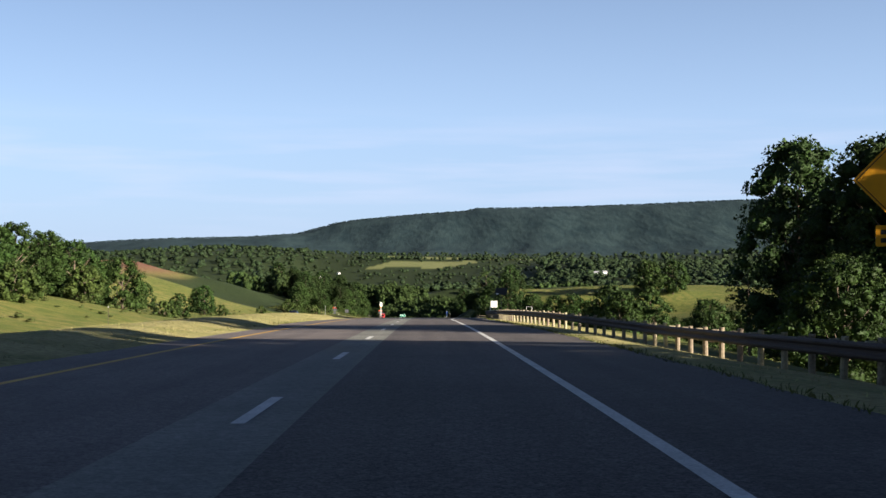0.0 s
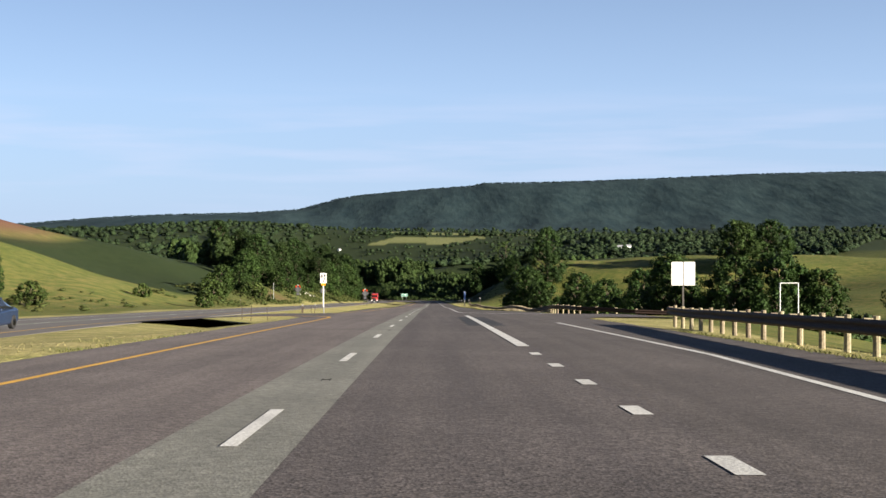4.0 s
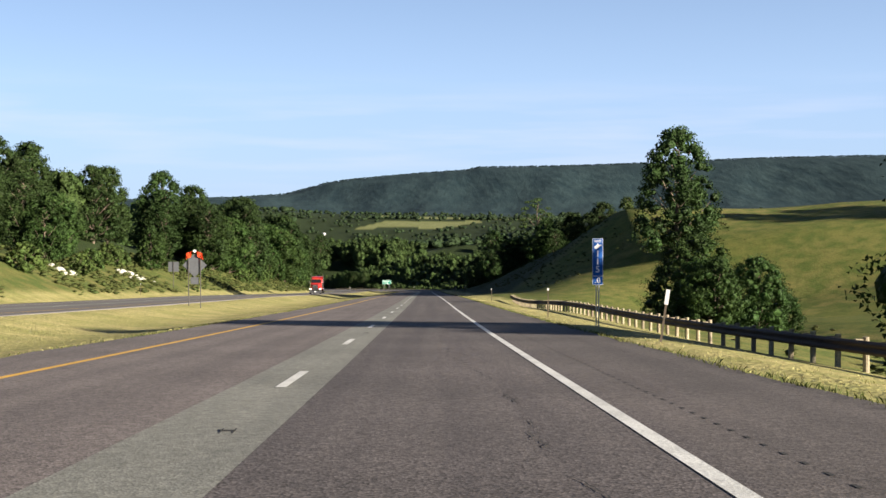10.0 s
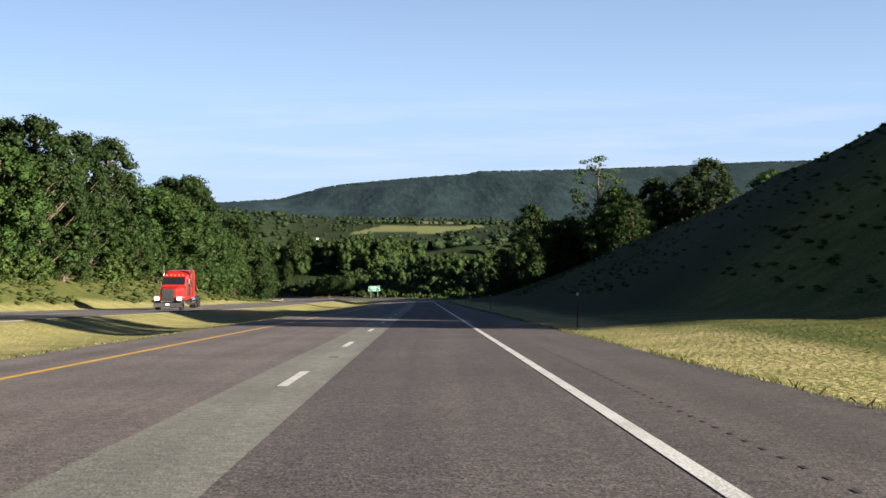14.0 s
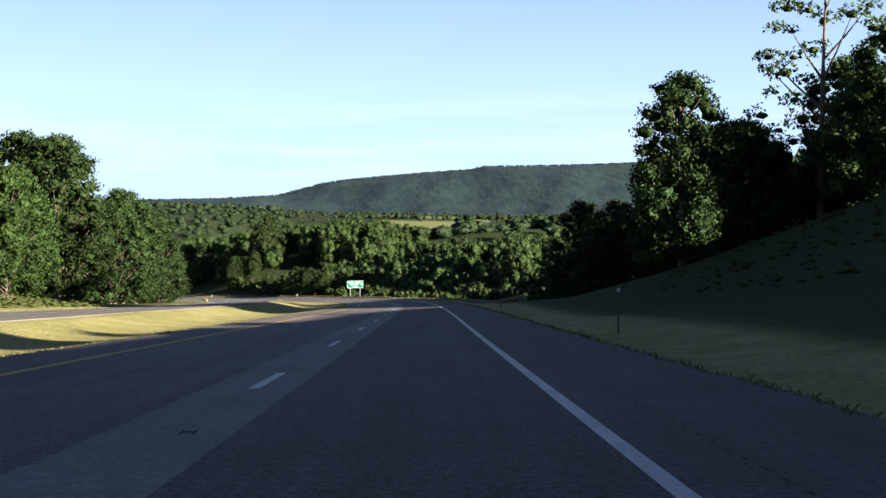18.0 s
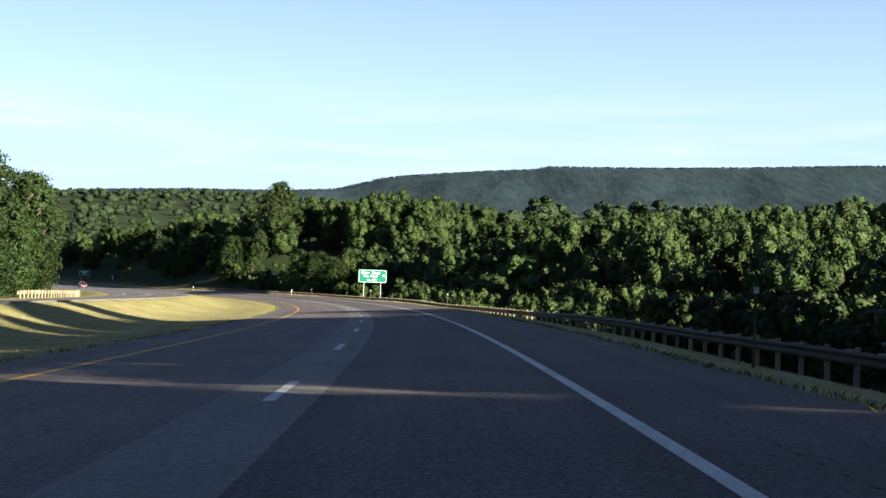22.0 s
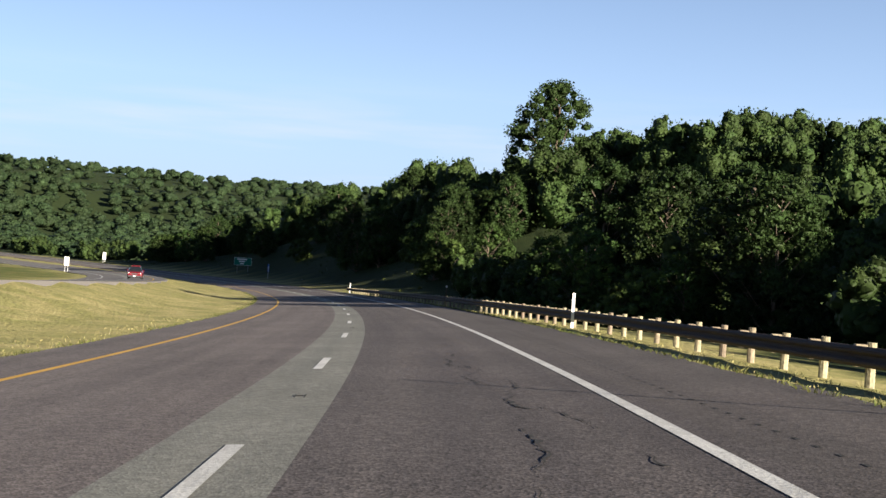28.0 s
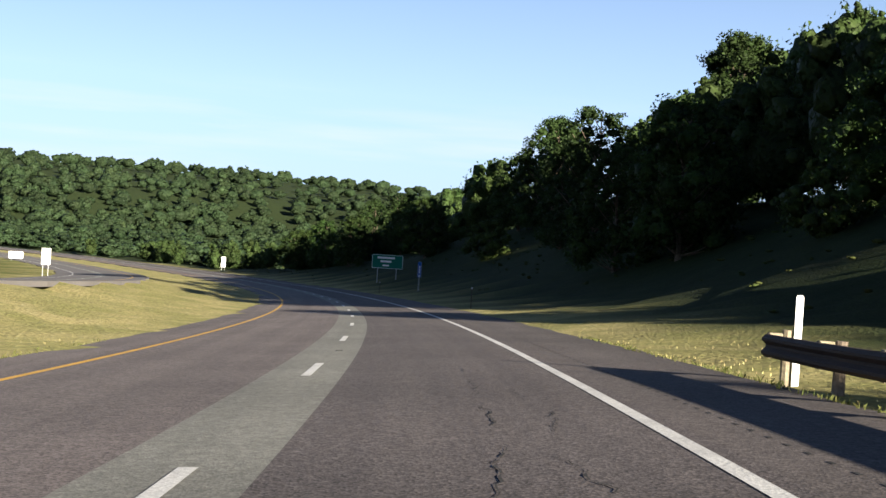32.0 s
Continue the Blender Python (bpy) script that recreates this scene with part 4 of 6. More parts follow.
def lettering(text, size, at, mat, parent, label="", squeeze=1.0):
    """Words in the built-in font, standing on a plate that faces -y."""
    cu = bpy.data.curves.new("lettering", "FONT")
    cu.body, cu.size, cu.align_x, cu.align_y, cu.extrude, cu.offset = text, size, "CENTER", "CENTER", 0.002, size * 0.012
    tmp = bpy.data.objects.new("lettering", cu)
    scene.collection.objects.link(tmp)
    me = bpy.data.meshes.new_from_object(tmp.evaluated_get(bpy.context.evaluated_depsgraph_get()))
    bpy.data.objects.remove(tmp)
    me.transform(Matrix.Translation(at) @ Matrix.Rotation(radians(90), 4, "X") @ Matrix.Diagonal((squeeze, 1, 1, 1)))
    me.materials.clear()
    me.materials.append(mat)
    return child("lettering", me, parent, label)


def stand(s, u, turn=0.0, dz=0.0):
    """A pose on the ground at (s, u), its -y side towards traffic coming along the axis."""
    x, y, z = gz1(s, u)
    return pose(x, y, z + dz, 0, 0, heading_at(s) + turn)


def road_z(s, u):
    return float(own_z(np.array([s]), np.array([u]))[0])


# ================= guardrails =================
W_PROFILE = [(0.0, 0.155), (0.03, 0.15), (0.075, 0.105), (0.075, 0.07), (0.02, 0.02), (0.02, -0.02), (0.075, -0.07), (0.075, -0.105), (0.03, -0.15), (0.0, -0.155)]
post_bm = rod(0.078, 1.25, (0, 0, -0.5), n=9, r2=0.074)
POST_ME = bpy.data.meshes.new("post")
post_bm.to_mesh(POST_ME)
post_bm.free()
POST_ME.materials.append(M_POST)
blk = box((0.19, 0.12, 0.34), (0, 0, 0))
bmesh.ops.bevel(blk, geom=list(blk.edges), offset=0.012, segments=1, affect="EDGES")
BLOCK_ME = bpy.data.meshes.new("block")
blk.to_mesh(BLOCK_ME)
blk.free()
BLOCK_ME.materials.append(M_POST)


def guardrail(points, label, step=1.905):
    """A W-beam on timber posts along (s, u) corners."""
    pts = np.array(points, float)
    ln = np.concatenate([[0], np.cumsum(np.hypot(np.diff(pts[:, 0]), np.diff(pts[:, 1])))])
    root = thing("guardrail", label, "guardrail", "guardrails")
    n = int(ln[-1] / step)
    d = np.arange(n + 1) * step
    s, u = np.interp(d, ln, pts[:, 0]), np.interp(d, ln, pts[:, 1])
    x, y = xy_at(s, u)
    zg = ground_z(x, y, s, u)
    zr = own_z(s, np.minimum(u, right_edge(s)))
    top = np.maximum(zg, zr - 0.75) + 0.73 - table(s, (930, 0.0), (970, 0.13), (1100, 0.13))
    top = soften(top, 9)
    P = np.stack([x, y, top], 1)
    T = np.gradient(P, axis=0)
    T /= np.linalg.norm(T, axis=1)[:, None]
    side_v = np.stack([-T[:, 1], T[:, 0], np.zeros(len(T))], 1)          # towards the road
    rng = np.random.default_rng(n)
    for i in range(n + 1):
        h = math.degrees(math.atan2(-T[i, 0], T[i, 1]))
        p = child("post", POST_ME, root)
        p.matrix_basis = pose(x[i] - side_v[i, 0] * 0.14, y[i] - side_v[i, 1] * 0.14, top[i] - 0.69 + rng.normal(0, 0.012), rng.normal(0, 0.8), rng.normal(0, 0.8), h)
        b = child("block", BLOCK_ME, root)
        b.matrix_basis = pose(x[i] + side_v[i, 0] * 0.04, y[i] + side_v[i, 1] * 0.04, top[i] - 0.17 + 0.02, 0, 0, h)
    for a in range(0, n, 4):
        idx = np.arange(a, min(a + 5, n + 1))
        if len(idx) < 2:
            continue
        pr = np.array(W_PROFILE)
        v = P[idx][:, None] + side_v[idx][:, None] * (0.14 + pr[None, :, :1]) + np.array([0, 0, 1.0]) * (pr[None, :, 1:] - 0.155)
        back_v = P[idx][:, None] + side_v[idx][:, None] * (0.136 + pr[None, ::-1, :1] - 0.012) + np.array([0, 0, 1.0]) * (pr[None, ::-1, 1:] - 0.155)
        allv = np.concatenate([v, back_v], 1)
        nc = allv.shape[1]
        f = grid_faces(len(idx), nc)
        k = np.arange(len(idx) - 1) * nc
        f = np.concatenate([f, np.stack([k + nc - 1, k, k + nc, k + 2 * nc - 1], 1)])
        child("beam", mesh_np("beam", allv.reshape(-1, 3), f, (M_RUST,)), root)
    # rounded terminal at the far end
    return root


guardrail([(-40, 9.5), (45, 9.5), (66, 8.3), (84, 7.65), (118, 7.7), (150, 9.8), (186, 11.2)], "rusty weathering-steel guardrail on timber posts beside the turn lane")
guardrail([(224, 24), (226, 16.5), (230, 12.9), (238, 11.9), (479, 11.7)], "long rusty steel guardrail on pale timber posts above the valley")
guardrail([(722, 12.2), (740, 11.9), (860, 11.6), (915, 10.0), (960, 8.25), (1010, 7.5), (1060, 6.85), (1095.4, 6.38)], "rusty steel guardrail on timber posts round the outside of the curve")
guardrail([(858, -29.6), (880, -29.6), (902, -29.6)], "short rusty guardrail beyond the opposite carriageway")

# ================= road details =================
for k in range(96, 164, 1):
    if (k - 96) % 4 == 0:
        child("turn_lane_dot", strip("turn_lane_dot", [k, k + 0.95], [3.66 - 0.1, 3.66 + 0.1], 0.006, (M_WHITE,)), road)
child("tar_patch", strip("tar_patch", np.arange(184, 208, 1.0), [3.0, 4.5], 0.004, (M_TAR,), ragged=0.05), road, "fresh black asphalt patch round the channelizing line")
child("channelizing_line", strip("channelizing_line", np.linspace(164, 213.0, 25), [3.55, 3.83], 0.009, (M_WHITE,)), road, "thick worn white line")
turn_s = [241, 236, 232, 229.5, 227, 225, 223.6, 222.6, 222.2, 222]
turn_u = [3.66, 3.72, 3.95, 4.5, 5.4, 6.5, 8.0, 10.0, 13.0, 17.0]
tx, ty = xy_at(np.array(turn_s), np.array(turn_u))
td = np.stack([np.gradient(tx), np.gradient(ty)], 1)
td /= np.linalg.norm(td, axis=1)[:, None]
tn = np.stack([-td[:, 1], td[:, 0]], 1) * EL
tz = own_z(np.array(turn_s), np.array(turn_u)) + 0.012
tz[-2:] -= [0.05, 0.2]
tv = np.concatenate([np.stack([tx + tn[:, 0], ty + tn[:, 1], tz], 1), np.stack([tx - tn[:, 0], ty - tn[:, 1], tz], 1)])
q = np.arange(9)
child("edge_line", mesh_np("edge_line", tv, np.stack([q, q + 10, q + 11, q + 1], 1), (M_WHITE,)), road, "white edge line curving into the side road")
child("edge_line", strip("edge_line", np.arange(241, 263, 2.0), [3.66 - EL, 3.66 + EL], 0.005, (M_WHITE,)), road, "worn white edge line")


def cross_road(name, s0, s1, us, drops, mat, label):
    """A paved way across the axis between s0 and s1."""
    S = np.array([[s0 - f, s0 + (s1 - s0) * 0.33, s0 + (s1 - s0) * 0.67, s1 + f] for f in table(np.arange(len(us)), *[(i, (7 if i == 0 else 0)) for i in range(len(us))])])
    U = np.repeat(np.array(us, float)[:, None], 4, 1)
    x, y = xy_at(S.ravel(), U.ravel())
    z = own_z(S.ravel(), np.clip(U.ravel(), LEFT_EDGE, 11)) + np.repeat(np.array(drops, float), 4)
    f = grid_faces(len(us), 4)
    return tagged(new(name, mesh_np(name, np.stack([x, y, z], 1), f, (mat,))), label, "road", kind="structure")


cross_road("road_side", 206, 222, [9.0, 11.5, 15, 22, 34, 60, 100], [0.006, 0.02, 0.0, -0.4, -1.6, -4.0, -7.0], M_SHOULDER, "asphalt side road dropping away from the junction")
cross_road("road_crossover", 209, 226, [-5.2, -7, -9.5, -12, -14, -16.6], [0.004, 0.01, 0.01, -0.08, -0.2, -0.30], M_ASPHALT, "asphalt crossover through the grass median")
nose_s = np.array([196, 202, 206, 208.0, 208.6, 208.0, 206, 202])
nose_u = np.array([-4.1, -4.1, -4.4, -5.2, -6.2, -7.2, -8.2, -8.8])
nx, ny = xy_at(nose_s, nose_u)
nd = np.stack([np.gradient(nx), np.gradient(ny)], 1)
nd /= np.linalg.norm(nd, axis=1)[:, None]
nn = np.stack([-nd[:, 1], nd[:, 0]], 1) * 0.1
nz = own_z(nose_s, nose_u) + 0.03
q = np.arange(7)
child("edge_line", mesh_np("edge_line", np.concatenate([np.stack([nx + nn[:, 0], ny + nn[:, 1], nz], 1), np.stack([nx - nn[:, 0], ny - nn[:, 1], nz], 1)]),
                           np.stack([q, q + 8, q + 9, q + 1], 1), (M_YELLOW,)), road, "yellow line curving round the median nose")
child("edge_line", strip("edge_line", np.arange(174, 198, 2.0), [-4.1 - EL, -4.1 + EL], 0.005, (M_YELLOW,)), road, "yellow median edge line")

# milled rumble marks on the shoulder
rs = np.concatenate([np.arange(30, 118, 0.5), np.arange(262, 1125, 0.5)])
rv = []
for du, ds in ((-0.018, -0.075), (0.018, -0.075), (0.018, 0.075), (-0.018, 0.075)):
    x, y = xy_at(rs + ds, np.full(len(rs), 4.42 + du))
    rv.append(np.stack([x, y, own_z(rs + ds, np.full(len(rs), 4.42 + du)) + 0.004], 1))
tagged(child("rumble_marks", mesh_np("rumble_marks", np.stack(rv, 1).reshape(-1, 3), np.arange(4 * len(rs)).reshape(-1, 4), (M_DARK,)), road, "milled rumble grooves along the shoulder"), kind="stuff")


def wander(name, s0, s1, u0, u1, width, seed, amp=0.03, step=0.11):
    rng = np.random.default_rng(seed)
    s = np.arange(s0, s1, step)
    w = np.cumsum(rng.normal(0, amp, len(s)))
    w -= np.linspace(0, w[-1], len(s))
    uu = np.linspace(u0, u1, len(s)) + w
    wd = width * 0.5 * np.clip(rng.normal(0.7, 0.6, len(s)) * (0.6 + 0.6 * np.sin(s * 1.7 + seed)), 0.02, 2.2)
    return strip(name, s, [lambda q: uu - wd / 2, lambda q: uu + wd / 2], 0.007, (M_DARK,))


for i, (a, b, c, d, w) in enumerate([(196, 262, 2.9, 3.0, 0.05), (330, 480, 3.0, 2.85, 0.035), (366, 372, 0.5, 3.2, 0.03), (198, 212, 2.2, 3.1, 0.05), (204, 214, -3.0, -5.0, 0.04),
                                   (952, 975, 3.1, 2.4, 0.045), (933, 950, 2.0, 2.7, 0.04), (1078, 1098, 1.9, 2.3, 0.04), (1082, 1094, 3.0, 2.7, 0.03), (262, 290, 2.9, 2.5, 0.035),
                                   (300, 330, 4.9, 4.8, 0.03), (980, 1000, 1.2, 1.5, 0.04), (1030, 1060, 2.9, 2.6, 0.04), (850, 872, 2.4, 2.9, 0.035),
                                   (284, 290, -3.3, -2.1, 0.10), (288, 300, -2.9, -1.5, 0.11), (294, 312, -2.6, -0.9, 0.10), (298, 316, -3.5, -2.9, 0.09), (287, 297, 1.6, 2.2, 0.08), (290, 295, 2.4, 1.7, 0.07), (310, 322, 1.9, 2.3, 0.08),
                                   (943, 955, 1.7, 2.3, 0.09), (956, 966, 2.6, 1.9, 0.09), (986, 996, 1.5, 2.4, 0.07), (989, 994, 0.9, 1.2, 0.05), (868, 878, 1.8, 2.2, 0.07)]):
    child("crack", wander("crack", a, b, c, d, w, i), road, "dark weathered crack in the asphalt")

for k in range(-7, 91, 2):
    a = DASH0 + k * 12.192 + 7.4
    bm = bmesh.new()
    for dx in (-0.055, 0.055):
        box((0.014, 0.30, 0.004), (dx, 0, 0), bm=bm)
    box((0.13, 0.05, 0.004), (0, 0.05, 0), bm=bm)
    x, y = xy_at(a, 0.12)
    ob = part("marker_recess", bm, M_DARK, road)
    ob.matrix_basis = pose(float(x), float(y), road_z(a, 0.12) + 0.004, 0, -math.degrees(lerp_s(AB, a)), heading_at(a))

# ================= odd posts by the opposite carriageway =================
f = thing("steel_post", "bare galvanised steel sign post with no sign, by the opposite carriageway", "post", "", stand(372, -29.4))
part("post", rod(0.045, 3.2, (0, 0, 1.25), n=10), M_STEEL, f)
part("cap", rod(0.05, 0.03, (0, 0, 2.85), n=10), M_STEEL, f)
f = thing("drain_guard", "low dark steel rail at the foot of the bank", "rail", "", stand(399, -30.2))
part("rail", box((0.10, 1.7, 0.12), (0, 0, 0.24)), M_RUST, f)
for dy in (-0.7, 0.7):
    part("leg", box((0.08, 0.08, 0.5), (0, dy, -0.05)), M_RUST, f)
for s, u, h, l in ((382, -31.4, 1.9, 3), (386.5, -32.2, 1.6, -2)):
    f = thing("wooden_stake", "old dark wooden stake standing at the foot of the bank", "stake", "stakes by the bank", stand(s, u) @ pose(0, 0, 0, 0, l))
    part("stake", rod(0.06, h + 0.3, (0, 0, (h - 0.3) / 2), n=8, r2=0.045), M_DARKWOOD, f)

# ================= delineators =================
def delineator(s, u, h=1.2, white=False, turn=0.0, lean=0.0, tall=0.11):
    at = stand(s, u, turn) @ pose(0, 0, 0, 0, lean)
    d = thing("delineator_post", "slim white plastic delineator post" if white else "slim weathered delineator post with a white reflector plate", "delineator", "delineators", at)
    if white:
        bm = plate(rounded(0.10, h + 0.2, 0.03), 0.012, (0, 0, (h - 0.2) / 2))
        part("blade", bm, M_SIGNWHITE, d)
        part("reflector", plate(rounded(0.076, 0.15, 0.01), 0.003, (0, -0.005, h - 0.14)), M_STEEL, d, "silvery reflector sheet")
    else:
        bm = box((0.012, 0.04, h + 0.3), (0, 0.02, (h - 0.3) / 2))
        box((0.05, 0.01, h + 0.3), (0, 0.0, (h - 0.3) / 2), bm=bm)
        part("channel", bm, M_DARKWOOD, d)
        part("reflector", plate(rounded(0.095, tall, 0.015), 0.004, (0, -0.012, h + 0.01 - tall / 2)), M_REFLECT, d, "dull white reflector plate")
    return d


for s, u in ((273, 6.9), (334, 7.4), (395, 7.6), (458.2, 8.3), (517, 7.6), (578, 7.6), (640, 7.6), (689.5, 7.45), (762, 7.3), (843, 8.3), (893, 6.4), (955, 6.3), (1017, 6.2)):
    delineator(s, u, 1.3)
for s, u in ((1150, 7.2), (1210, 7.2), (1270, 7.0), (1330, 7.0)):
    delineator(s, u, 1.3)
for s, u in ((122, 8.2), (985, 7.6), (1095.2, 6.62)):
    delineator(s, u, 1.2, white=True)
delineator(366.2, 7.36, 1.25, lean=8, tall=0.36)
for s in (60, 118, 330, 470, 610):
    delineator(s, -29.2 if s > 150 else -29.0, 2.2 if s == 118 else 1.3, turn=180 if s != 118 else 0)
for s, u, h, l in ((233, -13.6, 1.15, 0), (231, -12.6, 1.25, 2), (236, -12.0, 1.1, -1), (240, -9.6, 1.0, 10), (252, -10.8, 1.4, 0), (256, -11.2, 1.0, 1), (264, -12.2, 1.0, -2), (262, -11.0, 1.1, 0)):
    f = thing("fence_stake", "thin dark steel stake in the grass median", "stake", "stakes in the median", stand(s, u) @ pose(0, 0, 0, 0, l))
    bm = box((0.05, 0.008, h + 0.4), (0, 0, (h - 0.4) / 2))
    box((0.008, 0.035, h + 0.4), (0, 0.02, (h - 0.4) / 2), bm=bm)
    part("stake", bm, M_DARKWOOD, f)
for s, u in ((258, -10.3), (240.5, -9.7)):
    delineator(s, u, 1.25, lean=6)

# ================= signs =================
# diamond warning sign with a plaque
sg = thing("warning_sign", "yellow diamond warning sign with a small plaque on a steel post", "traffic sign", "", stand(26, 11.8, -3, 0.9))
part("post", box((0.07, 0.05, 4.9), (0, 0.06, 1.7)), M_DARKSTEEL, sg)
part("panel", plate([(0, 0.86), (-0.86, 0), (0, -0.86), (0.86, 0)], 0.004, (0, 0, 3.55)), M_SIGNYELLOW, sg)
part("border", plate([(0, 0.80), (-0.80, 0), (0, -0.80), (0.80, 0), (0.77, 0), (0, -0.77), (-0.77, 0), (0, 0.77)], 0.002, (0, -0.004, 3.55)), M_SIGNBLACK, sg)
part("plaque", plate(rounded(0.76, 0.46, 0.04), 0.004, (0, 0, 2.35)), M_SIGNYELLOW, sg)
for dz in (0.08, -0.1):
    part("legend_bar", plate(rounded(0.54, 0.1, 0.01), 0.002, (0, -0.004, 2.35 + dz)), M_SIGNBLACK, sg)

# grey sign beyond the rail, its panel darkened in colour to look shaded
sg = thing("sign", "grey rectangular sign behind the guardrail, its shade put into the colour", "traffic sign", "", stand(122, 9.3, 4))
part("post", box((0.08, 0.06, 3.6), (0, 0.05, 1.3)), M_DARKSTEEL, sg)
part("panel", plate(rounded(1.2, 0.68, 0.05), 0.005, (0, 0, 2.75)), M_SIGNSHADE, sg)
part("legend_bar", plate(rounded(0.26, 0.1, 0.01), 0.002, (-0.4, -0.004, 2.5)), M_SIGNWHITE, sg)

# pair of white panels at the junction
sg = thing("sign", "two blank white panels side by side on one post", "traffic sign", "", stand(187.5, 12.2, 0))
part("post", box((0.07, 0.05, 3.2), (0, 0.04, 1.2)), M_DARKSTEEL, sg)
for dx in (-0.26, 0.26):
    part("panel", plate(rounded(0.48, 1.0, 0.04), 0.004, (dx, 0, 2.3)), M_SIGNWHITE, sg)
sg = thing("sign", "low metal frame on two legs below the road", "sign frame", "", stand(192, 18, 10))
for dx in (-0.45, 0.45):
    part("leg", rod(0.03, 2.4, (dx, 0, 0)), M_STEEL, sg)
part("crossbar", rod(0.03, 0.9, (-0.45, 0, 2.4), Matrix.Rotation(radians(90), 4, "Y")), M_STEEL, sg)

# keep-right sign on the median nose
sg = thing("keep_right_sign", "white divider sign with black arrow above a yellow marker plate", "traffic sign", "", stand(230, -6.85, 2, 0.3))
part("base_post", box((0.07, 0.05, 0.75), (0.03, 0.03, 0.15)), M_STEEL, sg)
part("post", box((0.085, 0.05, 1.85), (0, 0.03, 1.25)), M_SIGNWHITE, sg)
part("panel", plate(rounded(0.50, 0.80, 0.04), 0.004, (0, 0, 2.55)), M_SIGNWHITE, sg)
rim = rounded(0.47, 0.77, 0.035)
part("border", plate(rim + [rim[0]] + [(x * 0.955, z * 0.97) for x, z in [rim[0]] + rim[::-1]], 0.0015, (0, -0.004, 2.55)), M_SIGNBLACK, sg)
part("island_symbol", plate([(-0.16, 0.27), (-0.19, 0.1), (-0.12, -0.08), (-0.05, 0.1), (-0.08, 0.27)], 0.002, (0, -0.004, 2.57)), M_SIGNBLACK, sg)
part("arrow", plate([(-0.04, -0.33), (0.02, -0.33), (0.06, -0.18), (0.135, 0.0), (0.135, 0.16), (0.19, 0.16), (0.105, 0.33), (0.02, 0.16), (0.075, 0.16), (0.075, 0.02), (0.0, -0.16)], 0.002, (0, -0.004, 2.55)), M_SIGNBLACK, sg)
part("marker_plate", plate(rounded(0.32, 0.17, 0.02), 0.004, (0, -0.01, 2.06)), M_SIGNYELLOW, sg, "yellow reflective plate")
for dx in (-0.07, 0.07):
    part("reflector", rod(0.03, 0.006, (dx, -0.012, 2.06), Matrix.Rotation(radians(90), 4, "X")), M_ORANGE, sg)


def mile_marker(s, u, digits):
    m = thing("mile_marker", "tall narrow blue mile marker panel on two thin steel posts", "mile marker", "mile markers", stand(s, u, 0))
    for dx in (-0.045, 0.045):
        part("post", rod(0.022, 3.2, (dx, 0.04, -0.2), n=8), M_STEEL, m)
    part("panel", plate(rounded(0.38, 1.65, 0.03), 0.004, (0, 0, 2.28)), M_SIGNBLUE, m)
    rim = rounded(0.366, 1.636, 0.026)
    part("border", plate(rim + [rim[0]] + [(x * 0.94, z * 0.985) for x, z in [rim[0]] + rim[::-1]], 0.0015, (0, -0.003, 2.28)), M_SIGNWHITE, m)
    part("divider", plate(rounded(0.35, 0.015, 0.002), 0.0015, (0, -0.003, 1.77)), M_SIGNWHITE, m)
    if not digits:
        for z in (2.55, 2.28, 2.0, 1.61):
            part("legend_bar", plate(rounded(0.15, 0.2, 0.02), 0.0015, (0, -0.003, z)), M_SIGNWHITE, m)
        return m
    lettering("WEST", 0.105, (0, -0.004, 3.0), M_SIGNWHITE, m)
    part("route_shield", plate([(-0.13, -0.07), (-0.06, -0.11), (0.02, -0.05), (0.08, 0.0), (0.14, 0.02), (0.13, 0.05), (0.04, 0.045), (-0.01, 0.11), (-0.03, 0.04), (-0.11, 0.0)], 0.0015, (0, -0.003, 2.83)), M_SIGNWHITE, m)
    for ch, z in zip(digits, (2.55, 2.28, 2.0)):
        lettering(ch, 0.32, (0, -0.004, z), M_SIGNWHITE, m)
    lettering(".0", 0.27, (0, -0.004, 1.61), M_SIGNWHITE, m)
    return m


mile_marker(380.5, 7.9, "115")


def work_sign(s, u):
    """A diamond sign for the other direction, seen from behind, with flags."""
    w = thing("road_work_sign", "grey back of a diamond road sign with orange flags", "traffic sign", "flagged road signs", stand(s, u, 180))
    for dx in (-0.42, 0.42):
        part("post", box((0.06, 0.05, 4.4), (dx, 0.05, 1.7)), M_DARKSTEEL, w)
    part("panel", plate([(0, 0.86), (-0.86, 0), (0, -0.86), (0.86, 0)], 0.006, (0, 0, 2.95)), M_SIGNBACK, w)
    part("plaque", plate(rounded(0.6, 0.5, 0.04), 0.005, (0, 0, 1.85)), M_SIGNBACK, w)
    part("warning_lamp", rod(0.1, 0.1, (0, 0.08, 3.95), Matrix.Rotation(radians(90), 4, "X"), n=14), M_SIGNWHITE, w)
    for sx in (-1, 1):
        bm = bmesh.new()
        rng = random.Random(s + sx)
        for a in range(5):
            for b in range(5):
                bm.verts.new((sx * (0.16 + 0.1 * a + 0.02 * b), 0.1 + 0.04 * math.sin(a * 1.7 + b + sx), 3.95 - 0.11 * b - 0.04 * a + rng.uniform(-0.01, 0.01)))
        bm.verts.ensure_lookup_table()
        for a in range(4):
            for b in range(4):
                bm.faces.new([bm.verts[k] for k in (a * 5 + b, a * 5 + b + 1, a * 5 + b + 6, a * 5 + b + 5)])
        bmesh.ops.solidify(bm, geom=bm.faces, thickness=0.006)
        part("flag", bm, M_ORANGE, w, "bright orange cloth flag")
    return w


